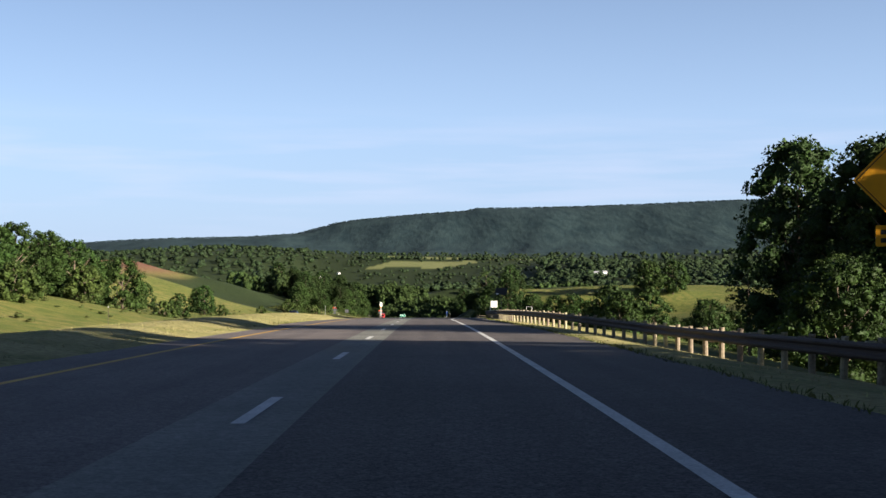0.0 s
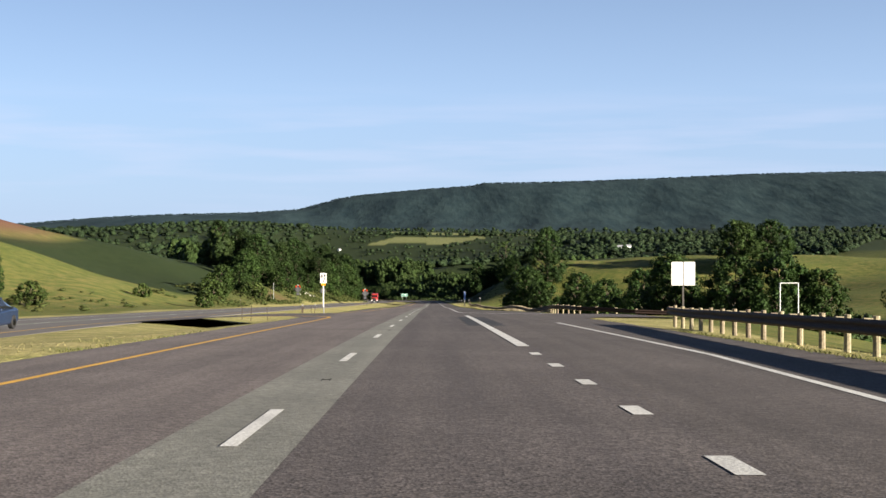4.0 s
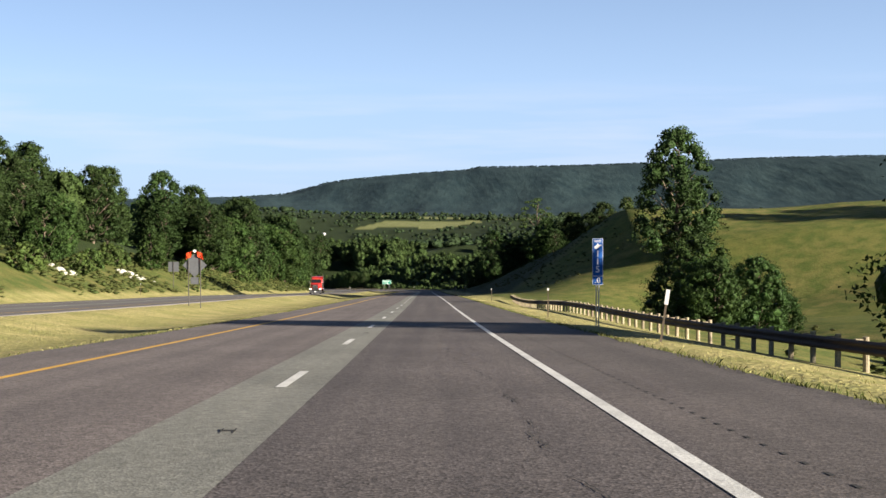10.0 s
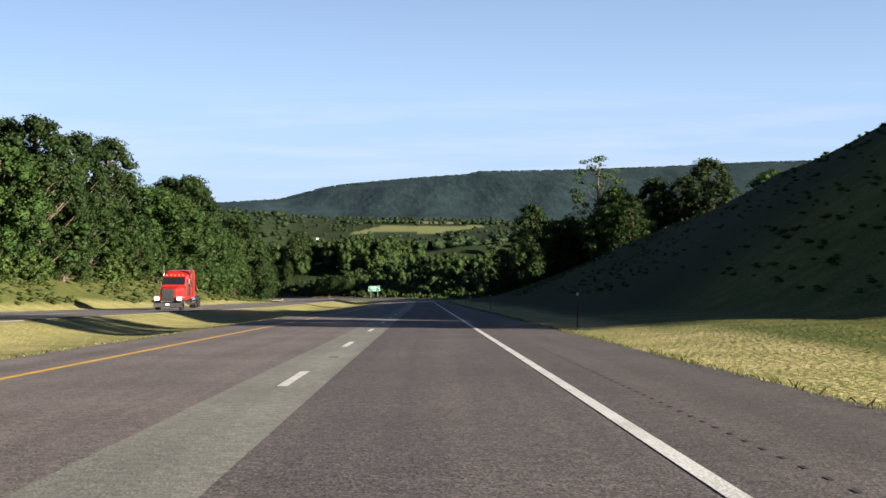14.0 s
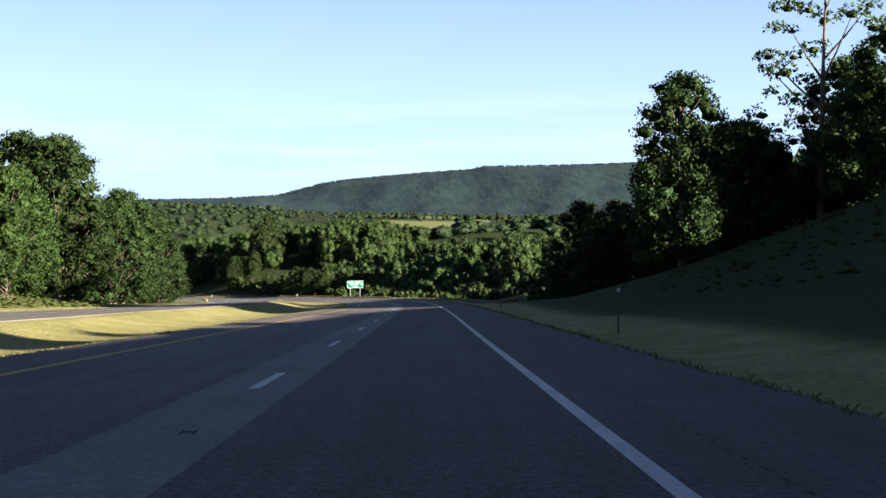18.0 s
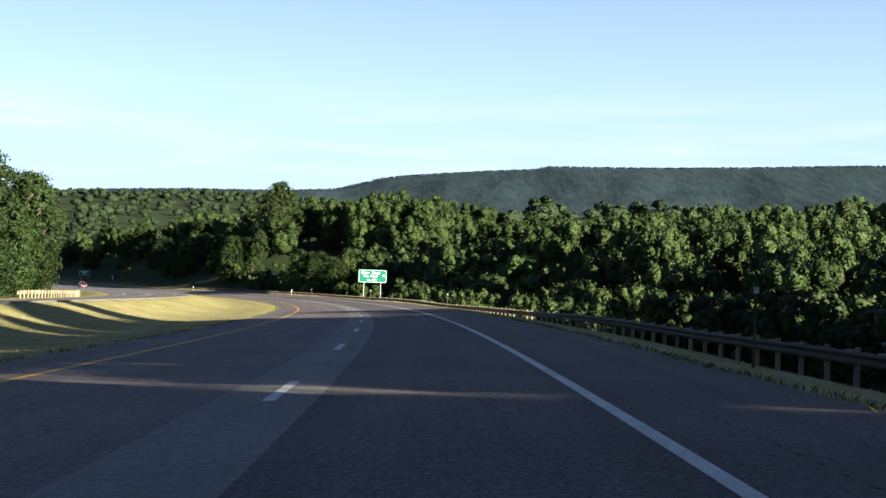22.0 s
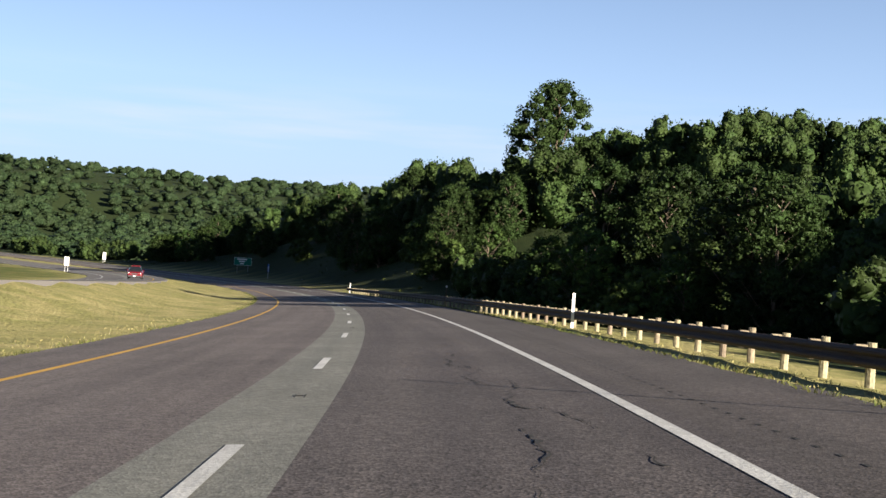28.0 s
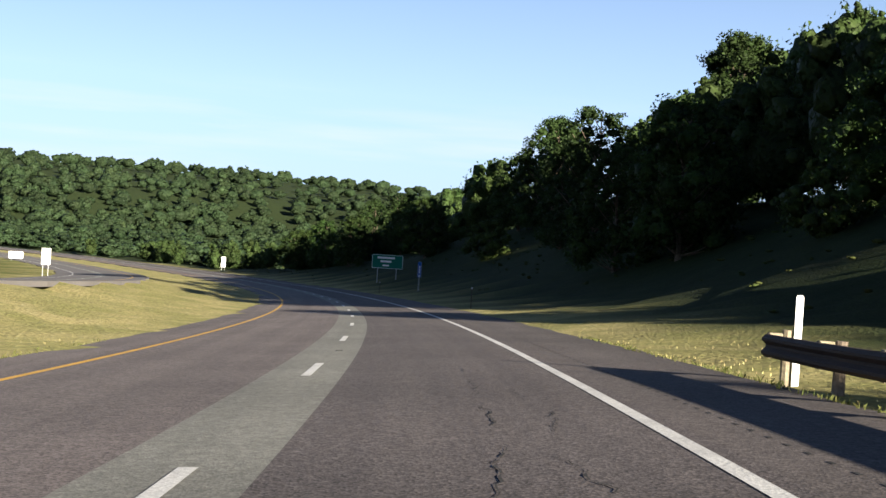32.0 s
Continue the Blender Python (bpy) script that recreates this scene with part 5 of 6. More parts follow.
work_sign(424, -14.6)
work_sign(425, -30.6)
sg = thing("sign", "grey back of a two-panel sign by the opposite carriageway", "traffic sign", "", stand(497, -31.2, 180))
part("post", box((0.07, 0.05, 3.8), (0, 0.05, 1.5)), M_DARKSTEEL, sg)
for dx in (-0.36, 0.36):
    part("panel", plate(rounded(0.66, 1.3, 0.04), 0.005, (dx, 0, 2.7)), M_SIGNBACK, sg)


def guide_sign(s, u, w, h, zb, lines, turn=0.0, label="", legs=(-0.3, 0.3), dz=0.0):
    g = thing("guide_sign", label, "traffic sign", "guide signs", stand(s, u, turn, dz))
    for f in legs:
        bm = box((0.10, 0.02, zb + h), (f * w, 0.09, (zb + h) / 2 - 0.5))
        box((0.02, 0.12, zb + h), (f * w, 0.14, (zb + h) / 2 - 0.5), bm=bm)
        part("post", bm, M_STEEL, g)
    part("panel", plate(rounded(w, h, 0.18), 0.012, (0, 0, zb + h / 2)), M_SIGNGREEN, g)
    rim = rounded(w - 0.08, h - 0.08, 0.16)
    part("border", plate(rim + [rim[0]] + [(x * (1 - 0.1 / w), z * (1 - 0.1 / h)) for x, z in [rim[0]] + rim[::-1]], 0.003, (0, -0.004, zb + h / 2)), M_SIGNWHITE, g)
    for kind, text, size, x, z in lines:
        if kind == "t":
            lettering(text, size, (x, -0.005, zb + z), M_SIGNWHITE, g)
        elif kind == "o":
            part("route_badge", rod(size, 0.004, (x, -0.004, zb + z), Matrix.Rotation(radians(90), 4, "X"), n=18), M_SIGNWHITE, g)
        else:
            part("legend_bar", plate(rounded(text, size, 0.02), 0.003, (x, -0.004, zb + z)), M_SIGNWHITE, g)
    return g


guide_sign(926, 11.5, 4.3, 1.95, 3.3, [("t", "Upper", 0.50, -1.12, 1.50), ("t", "Skaggs", 0.50, 0.55, 1.50), ("t", "Run", 0.50, -0.97, 0.98), ("t", "Road", 0.50, 0.20, 0.98), ("t", "1/4", 0.36, -0.62, 0.40), ("t", "MILE", 0.36, 0.25, 0.40), ("o", "", 0.17, 1.72, 1.1)],
           -4, "green guide sign naming Upper Skaggs Run Road")
guide_sign(1245, 13.5, 4.3, 1.95, 1.6, [("b", 2.4, 0.26, -0.2, 1.5), ("b", 1.5, 0.26, -0.2, 1.0), ("b", 0.9, 0.2, -0.2, 0.45)], -10, "green guide sign shaded by the wooded bank", dz=0.3)
mile_marker(1206, 10.8, "")


# ================= white signs round the far junction =================
def white_sign(s, u, panels, zb, turn, label):
    """White panels (x, z, width, height) on a pair of thin steel posts."""
    w = thing("sign", label, "traffic sign", "far junction signs", stand(s, u, turn))
    span = max(abs(p[0]) + p[2] / 2 for p in panels) * 0.6
    top = max(p[1] + p[3] / 2 for p in panels)
    for sx in (-1, 1):
        part("post", box((0.06, 0.04, zb + top + 0.4), (sx * span, 0.04, (zb + top - 0.4) / 2)), M_STEEL, w)
    for x, z, pw, ph in panels:
        part("panel", plate(rounded(pw, ph, 0.05), 0.006, (x, 0, zb + z)), M_SIGNWHITE, w)
        part("legend_bar", plate(rounded(pw * 0.6, 0.1, 0.01), 0.003, (x, -0.004, zb + z)), M_SIGNBLACK, w)


white_sign(1385, 11, [(0, 0.6, 1.1, 1.2), (0, 1.9, 1.1, 1.2)], 0.9, 0, "two stacked white panels beside the road past the junction")
white_sign(1226, -29.5, [(-0.27, 1.0, 0.46, 1.9), (0.27, 1.0, 0.46, 1.9)], 1.3, 0, "tall pair of white panels beyond the opposite carriageway")
white_sign(1425, -34, [(0, 0.9, 3.6, 1.8)], 0.5, 0, "wide white panel beside the far junction")

# ================= vehicles =================
M_CARBLUE = material("dark_blue_car_paint", (0.02, 0.035, 0.075), 0.25, 0.3, var=0.05, scale=1, fine=5, bump=0, spec=0.6)
M_CARRED = material("dark_red_car_paint", (0.16, 0.012, 0.018), 0.25, 0.2, var=0.05, scale=1, fine=5, bump=0, spec=0.6)
M_TRUCKRED = material("bright_red_truck_paint", (0.36, 0.018, 0.014), 0.3, 0.0, var=0.05, scale=1, fine=5, bump=0, spec=0.6)
M_GLASSDARK = material("tinted_car_glass", (0.012, 0.014, 0.017), 0.06, 0.0, var=0.1, scale=1, fine=5, bump=0, spec=0.8)
M_TYRE = material("tyre_rubber", (0.018, 0.018, 0.018), 0.85, var=0.2, scale=0.3, fine=20)
M_CHROME = material("chrome", (0.75, 0.75, 0.76), 0.12, 1.0, var=0.03, scale=1, fine=5, bump=0)
M_LAMP = material("headlamp_glass", (0.85, 0.85, 0.82), 0.1, 0.0, var=0.03, scale=1, fine=5, bump=0, spec=0.8)


def loft(sections):
    """A closed skin through rings of (y, half width, bottom, shoulder, top, top half width)."""
    bm = bmesh.new()
    rings = []
    for y, w, z0, zs, zt, wt in sections:
        pts = [(-w * 0.92, z0), (-w, z0 + 0.12), (-w, zs), (-wt, zt - 0.04), (-wt * 0.8, zt), (wt * 0.8, zt), (wt, zt - 0.04), (w, zs), (w, z0 + 0.12), (w * 0.92, z0)]
        rings.append([bm.verts.new((x, y, z)) for x, z in pts])
    n = len(rings[0])
    for a, b in zip(rings, rings[1:]):
        for i in range(n):
            bm.faces.new((a[i], a[(i + 1) % n], b[(i + 1) % n], b[i]))
    bm.faces.new(rings[0])
    bm.faces.new(rings[-1][::-1])
    bmesh.ops.recalc_face_normals(bm, faces=bm.faces)
    return bm


def wheel(parent, x, y, r, w):
    rot = Matrix.Rotation(radians(90), 4, "Y")
    bm = rod(r, w, (x - w / 2, y, r), rot, n=24)
    t = part("tyre", bm, M_TYRE, parent, bevel=0.02)
    sx = 1 if x > 0 else -1
    bm = rod(r * 0.62, 0.02, (x + sx * w / 2 - 0.008, y, r), rot, n=16)
    for k in range(5):
        box((0.015, r * 0.1, r * 0.55), (x + sx * (w / 2 + 0.012), y, r), Matrix.Rotation(k * math.pi / 5, 4, "X"), bm=bm)
    part("rim", bm, M_CHROME, t)


def car(at, paint, label, pickup=False):
    """A vehicle whose nose points along -y."""
    c = thing("pickup_truck" if pickup else "car", label, "car", "", at)
    if pickup:
        body = [(-2.7, 0.86, 0.45, 0.75, 0.95, 0.8), (-2.5, 0.97, 0.38, 0.95, 1.08, 0.86), (-1.2, 0.98, 0.36, 1.02, 1.18, 0.9), (0.9, 0.98, 0.36, 1.05, 1.2, 0.94), (2.6, 0.97, 0.42, 1.05, 1.2, 0.94), (2.72, 0.95, 0.5, 0.95, 1.1, 0.9)]
        roof = [(-1.25, 0.88, 1.14, 1.18, 1.22, 0.82), (-0.55, 0.86, 1.14, 1.45, 1.78, 0.68), (0.7, 0.86, 1.14, 1.45, 1.80, 0.68), (0.95, 0.88, 1.14, 1.2, 1.26, 0.8)]
        ax = (-1.75, 1.75)
    else:
        body = [(-2.35, 0.72, 0.4, 0.58, 0.68, 0.62), (-2.2, 0.86, 0.28, 0.66, 0.78, 0.72), (-1.1, 0.91, 0.24, 0.82, 0.94, 0.80), (0.8, 0.91, 0.24, 0.88, 0.98, 0.82), (2.1, 0.88, 0.28, 0.86, 1.0, 0.78), (2.35, 0.78, 0.4, 0.75, 0.92, 0.7)]
        roof = [(-1.2, 0.78, 0.9, 0.93, 0.97, 0.72), (-0.35, 0.80, 0.9, 1.15, 1.42, 0.58), (0.75, 0.80, 0.9, 1.15, 1.44, 0.58), (1.75, 0.76, 0.92, 0.96, 1.02, 0.66)]
        ax = (-1.4, 1.4)
    part("body", loft(body), paint, c, bevel=0.015, smooth_shade=False)
    part("glasshouse", loft(roof), M_GLASSDARK, c, "dark tinted windows")
    top = roof[1:3]
    part("roof_panel", loft([(top[0][0] + 0.12, 0.6, top[0][4] - 0.03, top[0][4] - 0.01, top[0][4] + 0.02, 0.56), (top[1][0] - 0.05, 0.6, top[1][4] - 0.03, top[1][4] - 0.01, top[1][4] + 0.02, 0.56)]), paint, c)
    z = body[1][3]
    for sx in (-1, 1):
        part("headlight", box((0.34, 0.12, 0.14), (sx * body[1][1] * 0.72, body[0][0] + 0.08, z - 0.04)), M_LAMP, c, bevel=0.02)
        part("door_mirror", box((0.2, 0.1, 0.14), (sx * (body[2][1] + 0.1), -0.75, body[2][4] + 0.08)), paint, c, bevel=0.03)
        for y in ax:
            wheel(c, sx * (body[2][1] - 0.1), y, 0.37 if pickup else 0.33, 0.22)
    part("grille", box((0.8, 0.05, 0.18), (0, body[0][0] - 0.01, z - 0.1)), M_CHROME if pickup else M_TYRE, c, bevel=0.01)
    part("bumper", box((body[1][1] * 1.9, 0.14, 0.2), (0, body[0][0] - 0.02, body[1][2] + 0.16)), M_CHROME if pickup else paint, c, bevel=0.04)
    part("number_plate", box((0.31, 0.012, 0.15), (0, body[0][0] - 0.1, body[1][2] + 0.18)), M_SIGNWHITE, c)
    return c


def lorry(at):
    """A long-nosed tractor unit with a sleeper, nose along -y."""
    t = thing("truck", "bright red long-nosed truck tractor with chrome grille and stacks", "truck", "", at)
    part("hood", loft([(-3.9, 0.72, 0.95, 1.75, 1.95, 0.6), (-2.6, 0.82, 0.95, 1.8, 2.05, 0.66), (-1.7, 0.95, 0.95, 1.85, 2.1, 0.74)]), M_TRUCKRED, t, bevel=0.02)
    part("cab", loft([(-1.75, 1.05, 0.9, 2.1, 2.2, 0.95), (-1.25, 1.08, 0.9, 2.3, 2.95, 0.95), (0.0, 1.08, 0.9, 2.5, 3.05, 1.0)]), M_TRUCKRED, t, bevel=0.02)
    part("sleeper", loft([(0.02, 1.1, 0.95, 2.8, 3.1, 1.0), (0.5, 1.12, 0.95, 2.95, 3.35, 1.05), (2.0, 1.12, 0.95, 2.95, 3.4, 1.05)]), M_TRUCKRED, t, bevel=0.03)
    for sx in (-1, 1):
        part("windscreen", box((0.92, 0.05, 0.74), (sx * 0.48, -1.56, 2.55), Matrix.Rotation(radians(-31), 4, "X")), M_GLASSDARK, t, bevel=0.01)
        part("side_window", box((0.03, 0.7, 0.5), (sx * 1.06, -0.65, 2.45)), M_GLASSDARK, t, bevel=0.01)
        part("fender", box((0.5, 1.5, 0.25), (sx * 0.95, -3.35, 1.15)), M_TRUCKRED, t, bevel=0.1)
        part("headlight", box((0.44, 0.16, 0.34), (sx * 0.93, -4.1, 1.14)), M_LAMP, t, bevel=0.04)
        part("exhaust_stack", rod(0.1, 2.7, (sx * 1.2, -0.02, 1.15), n=14), M_CHROME, t)
        part("air_cleaner", rod(0.2, 1.0, (sx * 1.12, -1.55, 1.25), n=16), M_CHROME, t)
        part("fuel_tank", rod(0.33, 1.6, (sx * 0.95, 1.5, 0.75), Matrix.Rotation(radians(90), 4, "X"), n=18), M_CHROME, t)
        part("door_mirror", box((0.2, 0.1, 0.5), (sx * 1.35, -1.3, 2.35)), M_CHROME, t, bevel=0.03)
        wheel(t, sx * 0.98, -3.3, 0.52, 0.3)
        for y in (2.6, 3.95):
            wheel(t, sx * 0.85, y, 0.52, 0.56)
    part("grille", box((1.05, 0.08, 1.0), (0, -3.95, 1.42)), M_CHROME, t, bevel=0.03)
    bm = bmesh.new()
    for k in range(9):
        box((0.05, 0.03, 0.86), (-0.42 + k * 0.105, -4.0, 1.42), bm=bm)
    part("grille_bars", bm, M_TYRE, t)
    part("bumper", box((2.4, 0.18, 0.42), (0, -4.15, 0.62)), M_CHROME, t, bevel=0.05)
    part("number_plate", box((0.31, 0.012, 0.15), (0, -4.25, 0.66)), M_SIGNWHITE, t)
    part("chassis_frame", box((0.85, 5.2, 0.28), (0, 2.2, 0.85)), M_DARKSTEEL, t)
    for k in range(5):
        part("roof_lamp", box((0.12, 0.12, 0.08), (-0.7 + 0.35 * k, -1.15, 3.02)), M_SIGNYELLOW, t, bevel=0.02)
    return t


def on_road(s, u, zf, turn=0.0):
    x, y = xy_at(s, u)
    return pose(float(x), float(y), float(zf(np.array([s]), np.array([u]))[0]) + 0.005, 0, 0, heading_at(s) + turn)


car(on_road(193, -19.4, opp_z), M_CARBLUE, "dark blue sedan on the opposite carriageway")
lorry(on_road(577, -19.6, opp_z))
car(on_road(1119, -20.2, opp_z, -2), M_CARRED, "dark red pickup on the opposite carriageway", pickup=True)

# ================= farm buildings far off =================
M_BARNWHITE = material("white_painted_boards", (0.75, 0.75, 0.72), 0.7, var=0.08, scale=2, fine=3, bump=0.1)
M_ROOF = material("grey_metal_roof", (0.30, 0.31, 0.33), 0.5, 0.3, var=0.1, scale=2, fine=3, bump=0.1)
FARMS = [(-268, 2590, 11, 7, 2.6, 20, "long white farm building among distant fields"), (-236, 2650, 6, 5, 2.6, 50, "small white farmhouse among distant fields"),
         (182, 1480, 8, 7, 4.5, 10, "white farmhouse above the trees"), (194, 1492, 5, 5, 5.5, 10, "white barn above the trees"), (-812, 2455, 9, 8, 5, -30, "white house on the wooded hilltop")]
for bx, by, w, d, h, rz, lab in FARMS:
    bz = float(ground_z(np.array([float(bx)]), np.array([float(by)]))[0])
    hs = thing("house", lab, "house", "farm buildings", pose(bx, by, bz - 0.5, 0, 0, rz))
    part("wall", box((w, d, h + 1), (0, 0, (h + 1) / 2)), M_BARNWHITE, hs)
    bm = bmesh.new()
    o = 0.5
    v = [bm.verts.new(c) for c in ((-w / 2 - o, -d / 2 - o, h + 0.8), (w / 2 + o, -d / 2 - o, h + 0.8), (w / 2 + o, d / 2 + o, h + 0.8), (-w / 2 - o, d / 2 + o, h + 0.8), (-w / 2 - o, 0, h + 0.8 + d * 0.35), (w / 2 + o, 0, h + 0.8 + d * 0.35))]
    for f in ((0, 1, 5, 4), (2, 3, 4, 5), (0, 4, 3), (1, 2, 5), (3, 2, 1, 0)):
        bm.faces.new([v[i] for i in f])
    part("roof", bm, M_ROOF, hs)
    for k in range(3):
        part("window", box((1.1, 0.12, 1.5), (-w / 3 + k * w / 3, -d / 2 - 0.03, h * 0.55)), M_GLASSDARK, hs)
    part("door", box((1.2, 0.14, 2.2), (w / 6, -d / 2 - 0.03, 1.6)), M_ROOF, hs)

# ---- trees by the road, each a thing ----
belt(48, 6, 21, 19, 27, 8, ["tall", "locust"], 0.68, 0.82, "trees along the guardrail")
plant("tall", 105, 34, 1.2, 60, "trees along the guardrail", "tall open tree standing above the guardrail trees")
belt(11, -28, 8, 19, 31, 22, ["tall", "locust", "tall"], 1.0, 1.2, "trees along the guardrail")
belt(50, 788, 801, 31, 37, 6, ["tall", "round", "tall"], 0.84, 0.97, "trees below the road")
belt(43, 766, 813, 29, 36, 16, ["tall", "tall", "round"], 0.72, 0.86, "trees below the road")
plant("bush", 385, -31.6, 0.4, 0, "shrubs on the far bank", "low dark shrub beside old stakes at the foot of the bank")
plant("bush", 312, -31.6, 0.6, 0, "shrubs on the meadow slope")
belt(12, 100, 122, 42, 53, 4, ["tall", "locust", "tall"], 1.1, 1.25, "trees along the guardrail")
belt(13, 66, 104, 28, 38, 11, ["round", "young", "open"], 0.55, 0.75, "trees along the guardrail")
belt(37, 132, 190, 26, 48, 18, ["round", "young", "bush"], 0.55, 0.75, "trees below the road")
belt(49, 305, 362, 21, 34, 9, ["leafy", "leafy", "young"], 0.5, 0.72, "trees below the road")
belt(14, 200, 330, 36, 70, 10, ["round", "young", "bush"], 0.45, 0.7, "trees below the road")
belt(15, 235, 350, 19, 36, 34, ["bush", "young", "young"], 0.75, 1.0, "trees below the road")
plant("tall", 503, 36, 1.1, 40, "trees by the meadow hill")
plant("leafy", 438, 24, 0.75, 10, "trees by the meadow hill")
plant("leafy", 430, 27, 0.6, 80, "trees by the meadow hill")
plant("leafy", 371, 19.4, 0.95, 120, "trees by the meadow hill", "bright green young tree beside the guardrail")
plant("leafy", 364, 22, 0.75, 20, "trees by the meadow hill")
belt(16, 385, 470, 19, 36, 12, ["young", "round", "bush"], 0.34, 0.5, "trees by the meadow hill")
plant("round", 497, 92, 1.3, 0, "trees on the hayfield")
plant("round", 500, 103, 1.2, 70, "trees on the hayfield")
plant("bush", 533, 34.2, 0.5, 0, "trees above the cutting", "small shrub near the top of the grassy cutting")
belt(17, 640, 660, 44, 58, 4, ["young", "round"], 0.28, 0.34, "trees above the cutting")
belt(39, 592, 640, 42, 56, 10, ["young", "bush", "round"], 0.5, 0.7, "trees above the cutting")
belt(45, 700, 718, 22, 31, 5, ["tall", "round"], 0.9, 1.05, "trees above the cutting")
belt(42, 640, 664, 44, 56, 4, ["young", "bush"], 0.3, 0.42, "trees above the cutting")
belt(41, 556, 606, -50, -38, 12, ["tall", "round", "locust"], 0.82, 1.0, "trees on the far bank")
belt(40, 662, 692, 36, 47, 8, ["bush"], 0.3, 0.5, "shrubs above the cutting")
belt(38, 690, 728, 35, 58, 15, ["tall", "locust", "round", "tall"], 0.72, 1.02, "trees above the cutting")
belt(28, 731, 746, 20, 29.5, 8, ["tall", "tall", "locust"], 0.62, 0.76, "trees above the cutting")
belt(32, 785, 925, -55, -37.5, 26, ["tall", "round", "tall"], 0.85, 1.15, "trees beyond the opposite carriageway")
plant("tall", 742, -37.5, 1.1, 0, "trees on the far bank")
plant("tall", 749, -39, 1.15, 90, "trees on the far bank")
belt(33, 665, 722, -44, -36.5, 10, ["tall", "round"], 1.0, 1.2, "trees on the far bank")
belt(34, 1010, 1027, 17, 32, 6, ["tall", "round"], 0.55, 0.7, "trees on the bank")
belt(35, 1110, 1380, 20, 25, 8, ["bush", "young"], 0.9, 1.3, "shrubs on the bank")
belt(36, 36, 54, 24, 33, 8, ["tall", "locust", "tall"], 0.6, 0.75, "trees along the guardrail")
belt(46, 86, 110, 35, 43, 8, ["tall", "locust", "tall"], 1.05, 1.2, "trees along the guardrail")
belt(47, 33, 40, 24, 31, 4, ["tall"], 0.85, 1.0, "trees along the guardrail")
plant("tall", 718, 33, 0.82, 50, "trees above the cutting")
plant("locust", 724, 31, 0.75, 100, "trees above the cutting")
plant("tall", 713, 40, 1.0, 200, "trees above the cutting")
plant("open", 708, 36, 1.7, 0, "trees above the cutting", "thin open tree rising above its neighbours")
belt(18, 1000, 1025, 17, 34, 10, ["tall", "round", "locust"], 0.52, 0.72, "trees on the bank")
belt(30, 1000, 1026, 13, 17, 9, ["young", "bush", "bush"], 0.5, 0.85, "trees on the bank")
belt(31, 590, 700, -37, -34.8, 14, ["bush", "young"], 0.7, 1.0, "trees on the far bank")
belt(24, 1114, 1150, 22, 40, 10, ["tall", "round", "locust"], 0.55, 0.7, "trees on the bank")
belt(19, 1145, 1380, 22, 38, 14, ["tall", "round", "locust"], 0.8, 1.05, "trees on the bank")
plant("tall", 1129, 43, 1.4, 30, "trees on the bank", "tallest tree on the wooded bank, standing above the rest")
plant("young", 1100, 25.2, 1.0, 30, "trees on the bank", "pale young tree standing out before the dark wood")
belt(20, 436, 535, -54, -40, 22, ["round", "tall", "locust", "tall"], 0.58, 0.74, "trees on the far bank")
belt(44, 414, 440, -44, -36, 8, ["round", "round", "young"], 0.5, 0.66, "trees on the far bank")
belt(26, 335, 590, -40, -33.5, 26, ["young", "bush", "bush"], 0.55, 0.85, "trees on the far bank")
belt(27, 585, 745, -46, -35.5, 20, ["tall", "round", "young"], 0.95, 1.2, "trees on the far bank")
belt(22, 92, 184, -60, -41, 25, ["young", "young", "bush"], 0.8, 1.15, "shrubs on the far bank")
belt(23, 170, 340, -90, -38, 20, ["bush", "bush", "young"], 0.5, 0.9, "shrubs on the meadow slope")

# ---- woods ----
rng = np.random.default_rng(5)
TPL_NEAR = [far_template(i, 1300, 0.055, 60, 0.88, 1) for i in range(6)]
TPL_WOOD = [far_template(10 + i, 440, 0.075, 38, 0.9, 1) for i in range(7)]
TPL_TALL = [far_template(30 + i, 1500, 0.055, 76, 0.84, 1) for i in range(6)]
TPL_MID = [far_template(20 + i, 16, 0.17, 4, 1.0) for i in range(8)]
TPL_FAR = [far_template(40 + i, 4, 0.2, 1, 1.05) for i in range(6)]


def clear_of_road(x, y, left=46.0, r=12.5):
    s, u = su_of(x, y)
    return (u > r) | (u < -left)


